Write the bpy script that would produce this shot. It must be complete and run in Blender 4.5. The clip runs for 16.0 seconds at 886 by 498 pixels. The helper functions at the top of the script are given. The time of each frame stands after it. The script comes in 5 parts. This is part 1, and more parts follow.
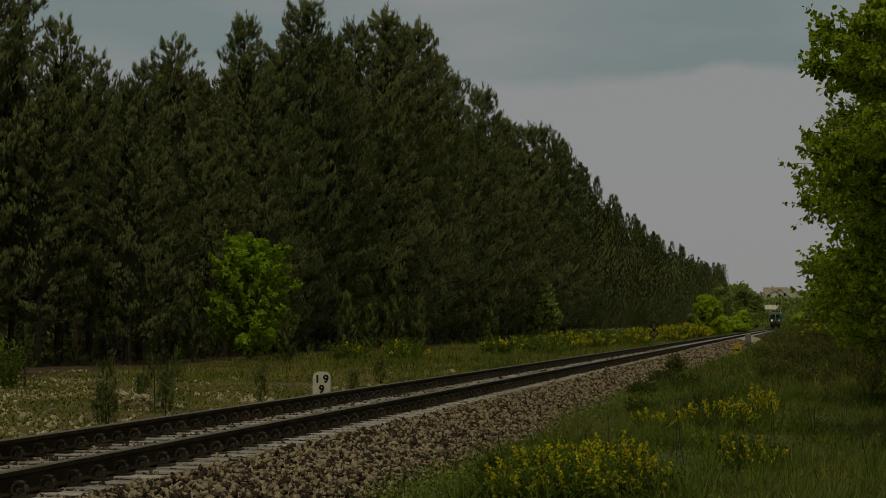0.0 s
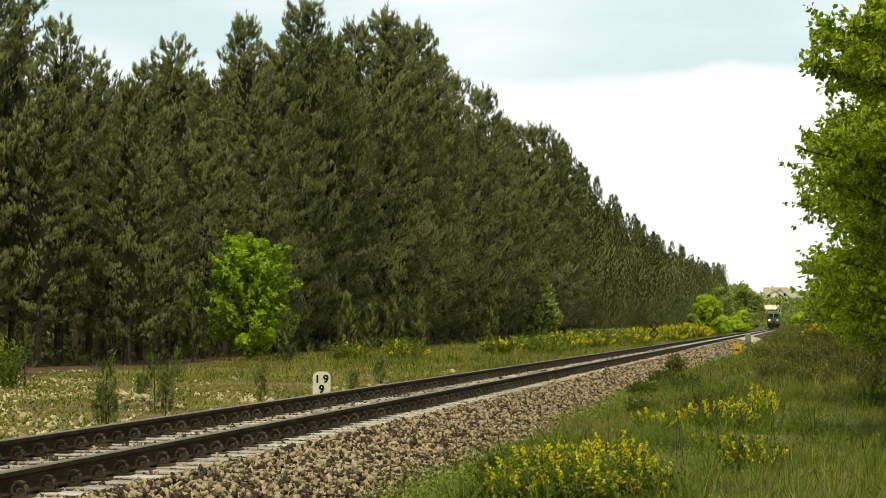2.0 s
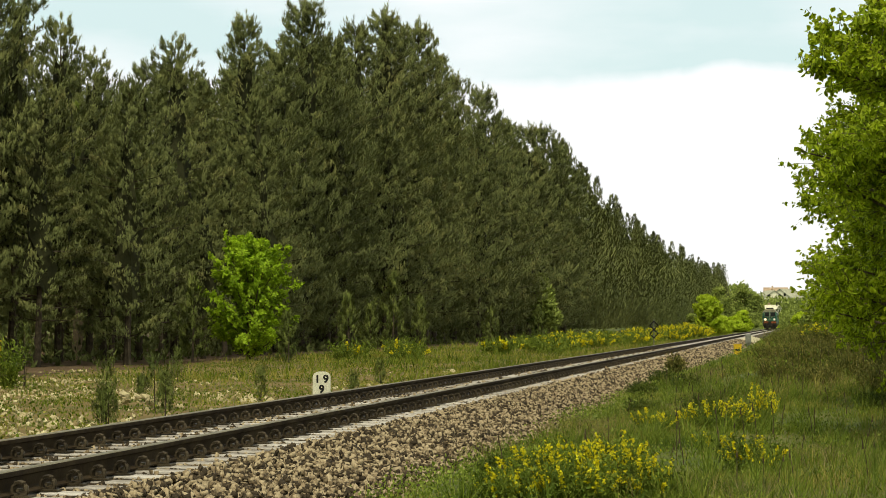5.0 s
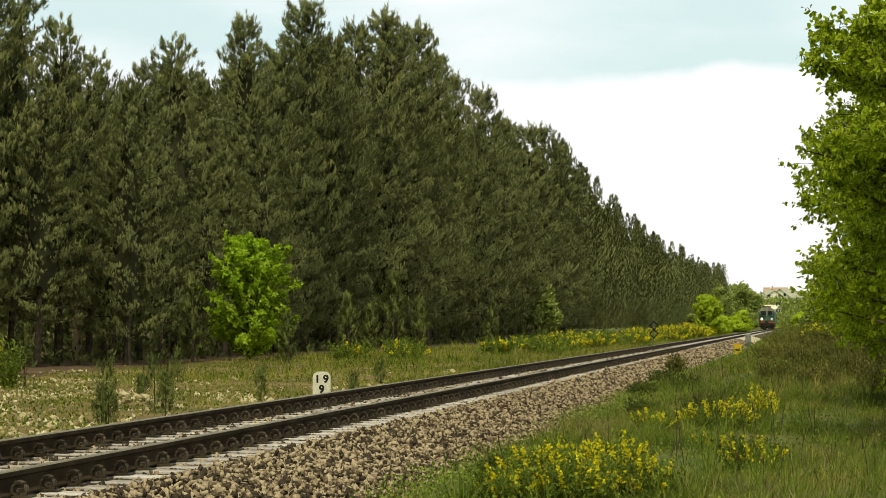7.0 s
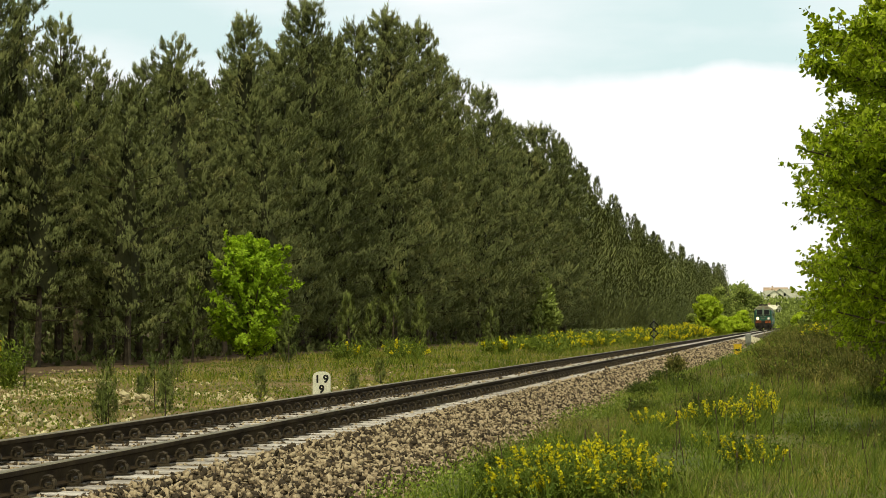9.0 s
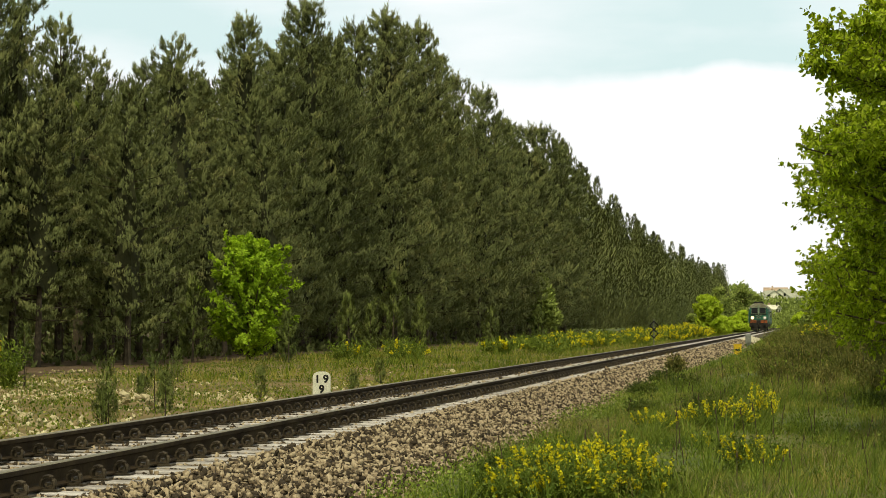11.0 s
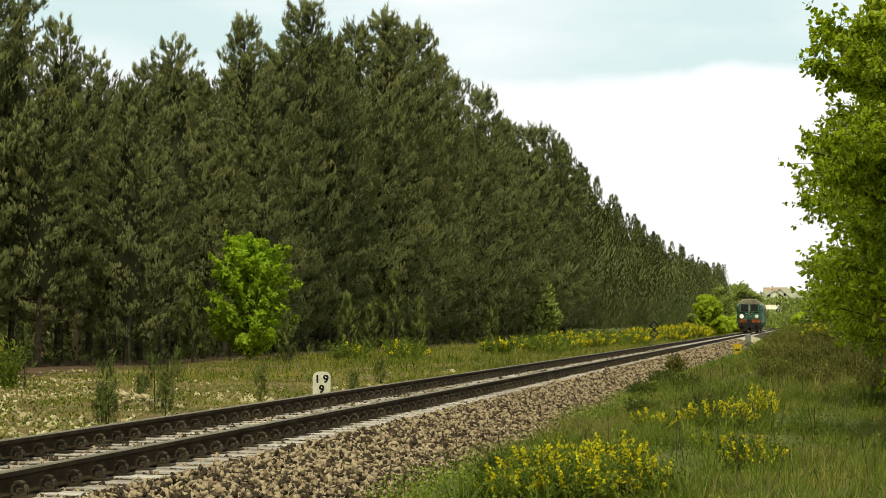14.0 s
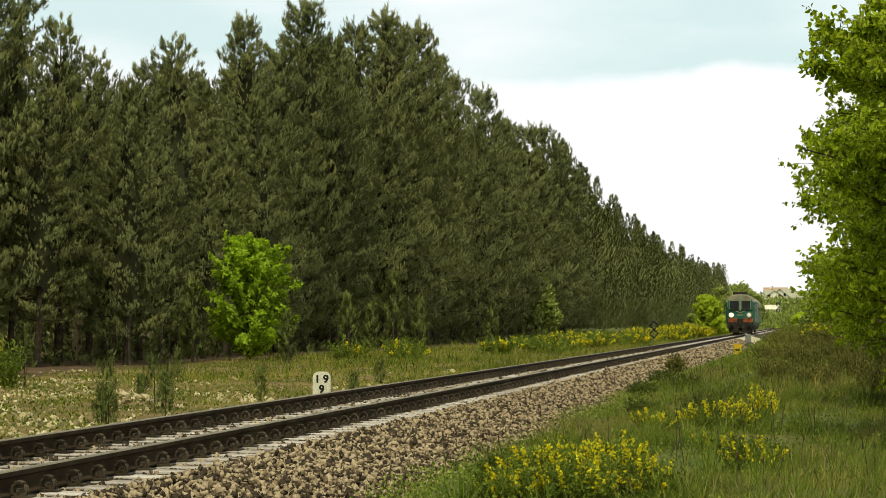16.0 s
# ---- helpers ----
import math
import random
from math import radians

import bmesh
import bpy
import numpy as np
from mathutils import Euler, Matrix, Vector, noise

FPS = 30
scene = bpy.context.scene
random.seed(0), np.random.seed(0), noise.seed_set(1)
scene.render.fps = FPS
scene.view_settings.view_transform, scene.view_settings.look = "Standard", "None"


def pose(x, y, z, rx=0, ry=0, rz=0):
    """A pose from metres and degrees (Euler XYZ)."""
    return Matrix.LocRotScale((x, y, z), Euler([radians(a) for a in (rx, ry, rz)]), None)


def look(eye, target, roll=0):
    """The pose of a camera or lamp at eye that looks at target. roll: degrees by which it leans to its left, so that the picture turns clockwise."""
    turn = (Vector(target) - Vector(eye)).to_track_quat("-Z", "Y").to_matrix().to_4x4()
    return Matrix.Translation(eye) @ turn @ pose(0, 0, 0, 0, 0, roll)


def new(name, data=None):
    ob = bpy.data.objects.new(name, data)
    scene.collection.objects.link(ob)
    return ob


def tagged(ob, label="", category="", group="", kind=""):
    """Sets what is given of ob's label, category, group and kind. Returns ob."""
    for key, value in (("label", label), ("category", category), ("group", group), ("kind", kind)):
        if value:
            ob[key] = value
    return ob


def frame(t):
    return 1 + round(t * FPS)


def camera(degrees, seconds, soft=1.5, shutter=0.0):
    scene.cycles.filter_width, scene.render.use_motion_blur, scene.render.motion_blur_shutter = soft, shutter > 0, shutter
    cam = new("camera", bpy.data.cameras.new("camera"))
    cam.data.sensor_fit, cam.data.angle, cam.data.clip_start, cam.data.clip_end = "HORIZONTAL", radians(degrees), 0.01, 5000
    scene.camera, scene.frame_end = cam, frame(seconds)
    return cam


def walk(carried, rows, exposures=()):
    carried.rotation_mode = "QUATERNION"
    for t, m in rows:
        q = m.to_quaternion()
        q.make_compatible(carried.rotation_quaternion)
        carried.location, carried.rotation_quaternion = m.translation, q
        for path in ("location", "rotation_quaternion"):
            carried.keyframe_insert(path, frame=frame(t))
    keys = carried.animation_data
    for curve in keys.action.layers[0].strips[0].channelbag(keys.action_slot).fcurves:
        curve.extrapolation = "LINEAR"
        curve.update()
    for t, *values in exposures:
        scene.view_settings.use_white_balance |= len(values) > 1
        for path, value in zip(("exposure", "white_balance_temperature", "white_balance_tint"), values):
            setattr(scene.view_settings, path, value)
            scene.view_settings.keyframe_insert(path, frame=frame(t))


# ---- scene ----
# The camera stands on a tripod beside a straight single track that runs along +Y; rail tops are at z = 0.
EYE = (0.0, 0.0, 1.024)
AIM = (-0.15558, 0.98782, 0.03313)
cam = camera(22.1, 16.0, soft=0.62)
STAND = look(EYE, (EYE[0] + AIM[0] * 100, EYE[1] + AIM[1] * 100, EYE[2] + AIM[2] * 100))
walk(cam, [(0.0, STAND), (16.0, STAND)],
     exposures=[(0.0, -2.0), (0.5, -1.1), (1.0, -0.38), (1.4, 0.0), (16.0, 0.0)])

TRACK_X = -6.24          # middle of the track
RAIL_OFF = 0.7535        # middle of a rail from the middle of the track


# ---- world and sun ----
def make_world():
    w = bpy.data.worlds.new("sky")
    scene.world = w
    w.use_nodes = True
    nt = w.node_tree
    N, L = nt.nodes, nt.links
    N.clear()
    out = N.new("ShaderNodeOutputWorld")
    bg = N.new("ShaderNodeBackground")
    sky = N.new("ShaderNodeTexSky")
    sky.sky_type = "NISHITA"
    sky.sun_disc = False
    sky.sun_elevation, sky.sun_rotation = radians(54), radians(177)
    tc = N.new("ShaderNodeTexCoord")
    mp = N.new("ShaderNodeMapping")
    mp.inputs["Scale"].default_value = (1.6, 1.6, 7.0)
    mp.inputs["Location"].default_value = (0.35, 0.0, 0.62)
    n1 = N.new("ShaderNodeTexNoise")
    n1.inputs["Scale"].default_value = 2.2
    n1.inputs["Detail"].default_value = 7.0
    n1.inputs["Roughness"].default_value = 0.48
    ramp = N.new("ShaderNodeValToRGB")
    e = ramp.color_ramp.elements
    e[0].position, e[0].color = 0.37, (0.68, 0.84, 0.825, 1)
    e[1].position, e[1].color = 0.55, (0.98, 1.0, 1.0, 1)
    # the cloud deck thins to a bright white band near the horizon
    sep = N.new("ShaderNodeSeparateXYZ")
    n2 = N.new("ShaderNodeTexNoise")
    n2.inputs["Scale"].default_value = 7.0
    n2.inputs["Detail"].default_value = 9.0
    sub = N.new("ShaderNodeMath"); sub.operation = "MULTIPLY_ADD"
    sub.inputs[1].default_value = 0.05
    band = N.new("ShaderNodeMapRange")
    band.inputs["From Min"].default_value = 0.1315
    band.inputs["From Max"].default_value = 0.1365
    mix = N.new("ShaderNodeMix"); mix.data_type = "RGBA"
    mix.inputs["A"].default_value = (1.02, 1.02, 1.02, 1)
    add = N.new("ShaderNodeMix"); add.data_type = "RGBA"; add.blend_type = "ADD"
    dim = N.new("ShaderNodeMix"); dim.data_type = "RGBA"; dim.blend_type = "MULTIPLY"
    dim.inputs["Factor"].default_value = 1.0
    dim.inputs["B"].default_value = (0.010, 0.010, 0.010, 1)
    add.inputs["Factor"].default_value = 1.0
    L.new(tc.outputs["Generated"], mp.inputs["Vector"])
    L.new(mp.outputs["Vector"], n1.inputs["Vector"])
    # the deck thickens over the forest
    west = N.new("ShaderNodeMapRange")
    west.inputs["From Min"].default_value, west.inputs["From Max"].default_value = -0.14, -0.24
    west.inputs["To Max"].default_value = -0.13
    west.interpolation_type = "SMOOTHSTEP"
    thick = N.new("ShaderNodeMath"); thick.operation = "ADD"
    L.new(n1.outputs["Fac"], thick.inputs[0]); L.new(west.outputs["Result"], thick.inputs[1])
    puff = N.new("ShaderNodeMath"); puff.operation = "MULTIPLY_ADD"
    puff.inputs[1].default_value = 0.22
    lower = N.new("ShaderNodeMath"); lower.operation = "SUBTRACT"
    lower.inputs[1].default_value = 0.11
    L.new(thick.outputs[0], lower.inputs[0])
    L.new(n2.outputs["Fac"], puff.inputs[0]); L.new(lower.outputs[0], puff.inputs[2])
    L.new(puff.outputs[0], ramp.inputs["Fac"])
    L.new(sep.outputs["X"], west.inputs["Value"])
    L.new(tc.outputs["Generated"], sep.inputs["Vector"])
    L.new(tc.outputs["Generated"], n2.inputs["Vector"])
    L.new(n2.outputs["Fac"], sub.inputs[0])
    L.new(sep.outputs["Z"], sub.inputs[2])
    L.new(sub.outputs[0], band.inputs["Value"])
    L.new(band.outputs["Result"], mix.inputs["Factor"])
    L.new(ramp.outputs["Color"], mix.inputs["B"])
    L.new(sky.outputs["Color"], dim.inputs["A"])
    L.new(mix.outputs["Result"], add.inputs["A"])
    L.new(dim.outputs["Result"], add.inputs["B"])
    # out of view overhead, an assumed even grey dims the sky and deepens contrast
    high = N.new("ShaderNodeMapRange")
    high.inputs["From Min"].default_value, high.inputs["From Max"].default_value = 0.28, 0.6
    top = N.new("ShaderNodeMix"); top.data_type = "RGBA"
    top.inputs["B"].default_value = (0.56, 0.56, 0.54, 1)
    L.new(sep.outputs["Z"], high.inputs["Value"])
    L.new(high.outputs["Result"], top.inputs["Factor"])
    L.new(add.outputs["Result"], top.inputs["A"])
    L.new(top.outputs["Result"], bg.inputs["Color"])
    bg.inputs["Strength"].default_value = 0.98
    L.new(bg.outputs[0], out.inputs[0])


make_world()
sun_data = bpy.data.lights.new("sun", "SUN")
sun_data.energy, sun_data.angle, sun_data.color = 3.3, radians(7), (1.0, 0.93, 0.80)
sun = new("sun", sun_data)
sun.matrix_world = look((0, 0, 60), (-2, 43, 0))


# ---- materials ----
def material(name, colours, rough=0.85, scale=8.0, fine=60.0, bump=0.3, bump_dist=0.01, metal=0.0, per="none", spread=0.0, translucent=0.0, spec=0.12, warm=0.72, span=0.4):
    """Noise-mottled surface: colours at coarse scale, darker and lighter grain at fine scale, per-piece variation."""
    m = bpy.data.materials.new(name)
    m.use_nodes = True
    nt = m.node_tree
    N, L = nt.nodes, nt.links
    p = N["Principled BSDF"]
    p.inputs["Roughness"].default_value = rough
    p.inputs["Metallic"].default_value = metal
    p.inputs["Specular IOR Level"].default_value = spec
    tc = N.new("ShaderNodeTexCoord")
    n1 = N.new("ShaderNodeTexNoise")
    n1.inputs["Scale"].default_value, n1.inputs["Detail"].default_value = scale, 6.0
    ramp = N.new("ShaderNodeValToRGB")
    els = ramp.color_ramp.elements
    k = len(colours)
    while len(els) < k:
        els.new(0.5)
    for i, c in enumerate(colours):
        els[i].position = 0.5 - span / 2 + span * i / max(1, k - 1)
        els[i].color = (c[0], c[1], c[2] * warm, 1)
    L.new(tc.outputs["Object"], n1.inputs["Vector"])
    n2 = N.new("ShaderNodeTexNoise")
    n2.inputs["Scale"].default_value, n2.inputs["Detail"].default_value = fine, 4.0
    L.new(tc.outputs["Object"], n2.inputs["Vector"])
    mr = N.new("ShaderNodeMapRange")
    mr.inputs["From Min"].default_value, mr.inputs["From Max"].default_value = 0.3, 0.7
    mr.inputs["To Min"].default_value, mr.inputs["To Max"].default_value = 0.8, 1.2
    L.new(n2.outputs["Fac"], mr.inputs["Value"])
    fac = n1.outputs["Fac"]
    if per != "none":
        if per == "island":
            src = N.new("ShaderNodeNewGeometry").outputs["Random Per Island"]
        else:
            src = N.new("ShaderNodeObjectInfo").outputs["Random"]
        ma = N.new("ShaderNodeMath"); ma.operation = "MULTIPLY_ADD"
        L.new(src, ma.inputs[0])
        ma.inputs[1].default_value = spread
        sb = N.new("ShaderNodeMath"); sb.operation = "SUBTRACT"
        L.new(fac, sb.inputs[0]); sb.inputs[1].default_value = spread / 2
        L.new(sb.outputs[0], ma.inputs[2])
        fac = ma.outputs[0]
    L.new(fac, ramp.inputs["Fac"])
    mul = N.new("ShaderNodeMix"); mul.data_type = "RGBA"; mul.blend_type = "MULTIPLY"
    mul.inputs["Factor"].default_value = 1.0
    L.new(ramp.outputs["Color"], mul.inputs["A"])
    L.new(mr.outputs["Result"], mul.inputs["B"])
    L.new(mul.outputs["Result"], p.inputs["Base Color"])
    if bump > 0:
        b = N.new("ShaderNodeBump")
        b.inputs["Strength"].default_value, b.inputs["Distance"].default_value = bump, bump_dist
        L.new(n2.outputs["Fac"], b.inputs["Height"])
        L.new(b.outputs["Normal"], p.inputs["Normal"])
    if translucent > 0:
        tr = N.new("ShaderNodeBsdfTranslucent")
        L.new(mul.outputs["Result"], tr.inputs["Color"])
        ms = N.new("ShaderNodeMixShader")
        ms.inputs["Fac"].default_value = translucent
        L.new(p.outputs[0], ms.inputs[1]); L.new(tr.outputs[0], ms.inputs[2])
        L.new(ms.outputs[0], N["Material Output"].inputs["Surface"])
    return m


def glow(name, colour, strength, glass=0.8):
    m = bpy.data.materials.new(name)
    m.use_nodes = True
    p = m.node_tree.nodes["Principled BSDF"]
    p.inputs["Base Color"].default_value = (glass, glass * 0.97, glass * 0.88, 1)
    p.inputs["Emission Color"].default_value = (*colour, 1)
    p.inputs["Emission Strength"].default_value = strength
    return m


M_SAND = material("sandy soil", [(0.095, 0.10, 0.03), (0.16, 0.115, 0.055), (0.23, 0.17, 0.09)], scale=0.6, fine=14, bump=0.5, bump_dist=0.03)
M_LITTER = material("brown pine needle litter", [(0.055, 0.036, 0.022), (0.10, 0.066, 0.042), (0.14, 0.10, 0.07)], scale=1.2, fine=20, bump=0.5, bump_dist=0.03)
M_SOIL = material("grassy soil", [(0.055, 0.08, 0.02), (0.09, 0.11, 0.03), (0.13, 0.125, 0.05)], scale=0.7, fine=18, bump=0.5, bump_dist=0.03)
# darker than the stones: the shade of their gaps is in this colour
M_SHADED_BED = material("ballast bed", [(0.032, 0.025, 0.018), (0.065, 0.050, 0.036), (0.115, 0.09, 0.066)], scale=14, fine=42, bump=1.0, bump_dist=0.04)
M_STONE = material("crushed ballast stone", [(0.045, 0.034, 0.024), (0.115, 0.086, 0.058), (0.195, 0.146, 0.097), (0.26, 0.20, 0.142), (0.38, 0.305, 0.22)], scale=20, fine=90, bump=0.4, per="island", spread=0.85, warm=0.76)
M_STONE_ONE = material("single ballast stone", [(0.045, 0.034, 0.024), (0.115, 0.086, 0.058), (0.195, 0.146, 0.097), (0.26, 0.20, 0.142), (0.38, 0.305, 0.22)], scale=20, fine=90, bump=0.4, per="object", spread=0.85, warm=0.76)
M_CONC = material("weathered concrete", [(0.26, 0.235, 0.195), (0.39, 0.36, 0.305), (0.50, 0.47, 0.41)], scale=6, fine=80, bump=0.3, per="object", spread=0.35, warm=0.92)
M_RUST = material("rusty rail steel", [(0.022, 0.015, 0.009), (0.040, 0.028, 0.017), (0.068, 0.049, 0.030)], rough=0.85, scale=3, fine=60, bump=0.25, metal=0.2)
M_HEAD = material("worn rail head", [(0.17, 0.145, 0.10), (0.24, 0.205, 0.145)], rough=0.5, scale=2, fine=50, bump=0.05, metal=0.6)
M_CLIP = material("rail clip steel", [(0.035, 0.028, 0.021), (0.085, 0.068, 0.052)], rough=0.45, scale=12, fine=70, bump=0.2, metal=0.3, per="object", spread=0.4)
M_BARK = material("pine bark", [(0.030, 0.025, 0.022), (0.062, 0.050, 0.040), (0.10, 0.078, 0.062)], scale=3, fine=22, bump=0.8, bump_dist=0.03)
M_NEEDLE = material("pine needles", [(0.118, 0.136, 0.055), (0.155, 0.178, 0.072), (0.190, 0.212, 0.086), (0.232, 0.230, 0.095)], rough=0.6, scale=0.5, fine=9, bump=0, per="object", spread=0.12, translucent=0.30)
# near-black colour that imitates the shade deep inside a pine crown
M_CORE_SHADE = material("shade colour of pine crown core", [(0.022, 0.024, 0.012), (0.036, 0.038, 0.018)], rough=0.9, scale=2, fine=9, bump=0)
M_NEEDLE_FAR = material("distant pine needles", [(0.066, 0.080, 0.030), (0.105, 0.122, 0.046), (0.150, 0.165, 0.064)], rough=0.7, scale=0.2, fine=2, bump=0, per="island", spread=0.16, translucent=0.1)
M_LEAF = material("fresh green leaves", [(0.15, 0.21, 0.006), (0.27, 0.37, 0.010), (0.39, 0.50, 0.018), (0.48, 0.57, 0.045)], rough=0.45, scale=1.5, fine=30, bump=0, per="island", spread=0.6, translucent=0.62, spec=0.2)
M_LIME = material("bright spring leaves", [(0.28, 0.38, 0.018), (0.42, 0.55, 0.03), (0.55, 0.66, 0.07)], rough=0.5, scale=1.2, fine=20, bump=0, per="island", spread=0.6, translucent=0.45)
M_OAK = material("spring oak leaves", [(0.17, 0.275, 0.012), (0.30, 0.45, 0.02), (0.42, 0.585, 0.04)], rough=0.5, scale=1.2, fine=20, bump=0, per="island", spread=0.6, translucent=0.45)
M_TWIG = material("grey brown twig bark", [(0.05, 0.04, 0.028), (0.10, 0.08, 0.06)], scale=12, fine=60)
M_GRASS = material("meadow grass", [(0.055, 0.09, 0.008), (0.115, 0.16, 0.015), (0.175, 0.21, 0.027), (0.30, 0.27, 0.075)], rough=0.6, scale=0.42, fine=8, bump=0, per="island", spread=0.2, translucent=0.3, span=0.28)
M_DRY = material("dry tall grass", [(0.07, 0.09, 0.014), (0.135, 0.142, 0.028), (0.25, 0.21, 0.065)], rough=0.7, scale=0.5, fine=8, bump=0, per="island", spread=0.4, translucent=0.25, span=0.32)
M_DARKBUSH = material("dry dark bush twigs", [(0.060, 0.072, 0.016), (0.118, 0.122, 0.030), (0.22, 0.19, 0.06)], rough=0.7, scale=2, fine=20, bump=0, per="island", spread=0.6, translucent=0.15)
M_FLOWER = material("yellow broom flowers", [(0.54, 0.47, 0.008), (0.72, 0.64, 0.012), (0.80, 0.74, 0.04)], rough=0.6, scale=4, fine=40, bump=0, per="island", spread=0.5, translucent=0.3)
M_BROOM = material("broom stems", [(0.065, 0.10, 0.012), (0.125, 0.175, 0.022), (0.20, 0.25, 0.04)], rough=0.6, scale=2, fine=20, bump=0, per="island", spread=0.5, translucent=0.2)

M_HERB = material("pale green herbs", [(0.10, 0.15, 0.018), (0.18, 0.24, 0.035), (0.27, 0.33, 0.075)], rough=0.6, scale=1.2, fine=20, bump=0, per="island", spread=0.5, translucent=0.3)
M_SHRUB = material("dark broom twigs", [(0.035, 0.055, 0.010), (0.075, 0.105, 0.018), (0.13, 0.155, 0.03)], rough=0.6, scale=2, fine=20, bump=0, per="island", spread=0.5, translucent=0.2)


# ---- small builders ----
def mesh_np(name, verts, faces, mat, smooth=False):
    """A mesh from vertex rows and index rows of one length."""
    me = bpy.data.meshes.new(name)
    verts = np.asarray(verts, dtype=np.float32).reshape(-1, 3)
    faces = np.asarray(faces, dtype=np.int32)
    n, k = faces.shape
    me.vertices.add(len(verts)); me.vertices.foreach_set("co", verts.ravel())
    me.loops.add(n * k); me.loops.foreach_set("vertex_index", faces.ravel())
    me.polygons.add(n)
    me.polygons.foreach_set("loop_start", np.arange(0, n * k, k, dtype=np.int32))
    if smooth:
        me.polygons.foreach_set("use_smooth", np.ones(n, dtype=bool))
    me.update(calc_edges=True)
    me.materials.append(mat)
    return me


def mass_normals(V, centre, lift, form=0.6, own=0.5):
    """Triangles turned outward from a foliage mass, and normals that follow its form, roughened by each leaf."""
    T = V.reshape(-1, 3, 3)
    g = np.cross(T[:, 1] - T[:, 0], T[:, 2] - T[:, 0]); g /= np.linalg.norm(g, axis=1, keepdims=True) + 1e-9
    o = T.mean(1) - np.asarray(centre, float)
    o[:, 2] = o[:, 2] * 0.5 + lift * np.linalg.norm(o[:, :2], axis=1)
    o /= np.linalg.norm(o, axis=1, keepdims=True) + 1e-9
    flip = (g * o).sum(1) < 0
    T[flip] = T[flip][:, [0, 2, 1]]
    g[flip] *= -1
    nn = o * form + g * own
    nn /= np.linalg.norm(nn, axis=1, keepdims=True) + 1e-9
    return T.reshape(-1, 3), np.repeat(nn, 3, axis=0)


def mass_mesh(name, V, centre, lift, mat):
    V, nn = mass_normals(V, centre, lift)
    me = mesh_np(name, V, np.arange(len(V)).reshape(-1, 3), mat, True)
    me.normals_split_custom_set(nn.tolist())
    return me


def part(name, bm, mat, parent=None, label="", smooth=False):
    """Link a bmesh as one mesh object under a thing or part."""
    me = bpy.data.meshes.new(name)
    bmesh.ops.recalc_face_normals(bm, faces=bm.faces)
    for f in bm.faces:
        f.smooth = smooth
    bm.to_mesh(me); bm.free()
    for x in (mat if isinstance(mat, (list, tuple)) else [mat]):
        me.materials.append(x)
    ob = new(name, me)
    if parent is not None:
        ob.parent = parent
    if label:
        ob["label"] = label
    return ob


def part_me(name, me, parent=None, label=""):
    ob = new(name, me)
    if parent is not None:
        ob.parent = parent
    if label:
        ob["label"] = label
    return ob


def thing(name, m, label, category, group="", kind=""):
    ob = new(name)
    ob.matrix_basis = m
    return tagged(ob, label, category, group, kind)


def box(bm, c, s, bevel=0.0, rot=None, mat=0):
    r = bmesh.ops.create_cube(bm, size=1.0)
    vs = r["verts"]
    bmesh.ops.scale(bm, vec=s, verts=vs)
    if bevel > 0:
        es = list({e for v in vs for e in v.link_edges})
        b = bmesh.ops.bevel(bm, geom=es, offset=bevel, segments=2, affect="EDGES", profile=0.6)
        vs = list({v for f in b["faces"] for v in f.verts} | {v for v in vs if v.is_valid})
    if rot is not None:
        bmesh.ops.rotate(bm, cent=(0, 0, 0), matrix=rot, verts=vs)
    bmesh.ops.translate(bm, vec=c, verts=vs)
    for f in {f for v in vs for f in v.link_faces}:
        f.material_index = mat
    return vs


def tube(bm, pts, radii, sides=6):
    """A tapered tube through points."""
    rings = []
    pts = [Vector(p) for p in pts]
    for i, p in enumerate(pts):
        d = (pts[min(i + 1, len(pts) - 1)] - pts[max(i - 1, 0)]).normalized()
        u = d.orthogonal().normalized(); w = d.cross(u)
        rings.append([bm.verts.new(p + (u * math.cos(a) + w * math.sin(a)) * radii[i])
                      for a in (2 * math.pi * k / sides for k in range(sides))])
    for a, b in zip(rings, rings[1:]):
        for k in range(sides):
            bm.faces.new((a[k], a[(k + 1) % sides], b[(k + 1) % sides], b[k]))
    bm.faces.new(rings[0][::-1]); bm.faces.new(rings[-1])


def extrude_y(bm, prof, y0, y1, mat=0):
    """A closed (x, z) outline drawn out along Y."""
    a = [bm.verts.new((x, y0, z)) for x, z in prof]
    b = [bm.verts.new((x, y1, z)) for x, z in prof]
    n = len(prof)
    for k in range(n):
        bm.faces.new((a[k], a[(k + 1) % n], b[(k + 1) % n], b[k])).material_index = mat
    bm.faces.new(a).material_index = mat; bm.faces.new(b[::-1]).material_index = mat


def smooth01(v, a, b):
    t = np.clip((np.asarray(v, dtype=float) - a) / (b - a), 0, 1)
    return t * t * (3 - 2 * t)


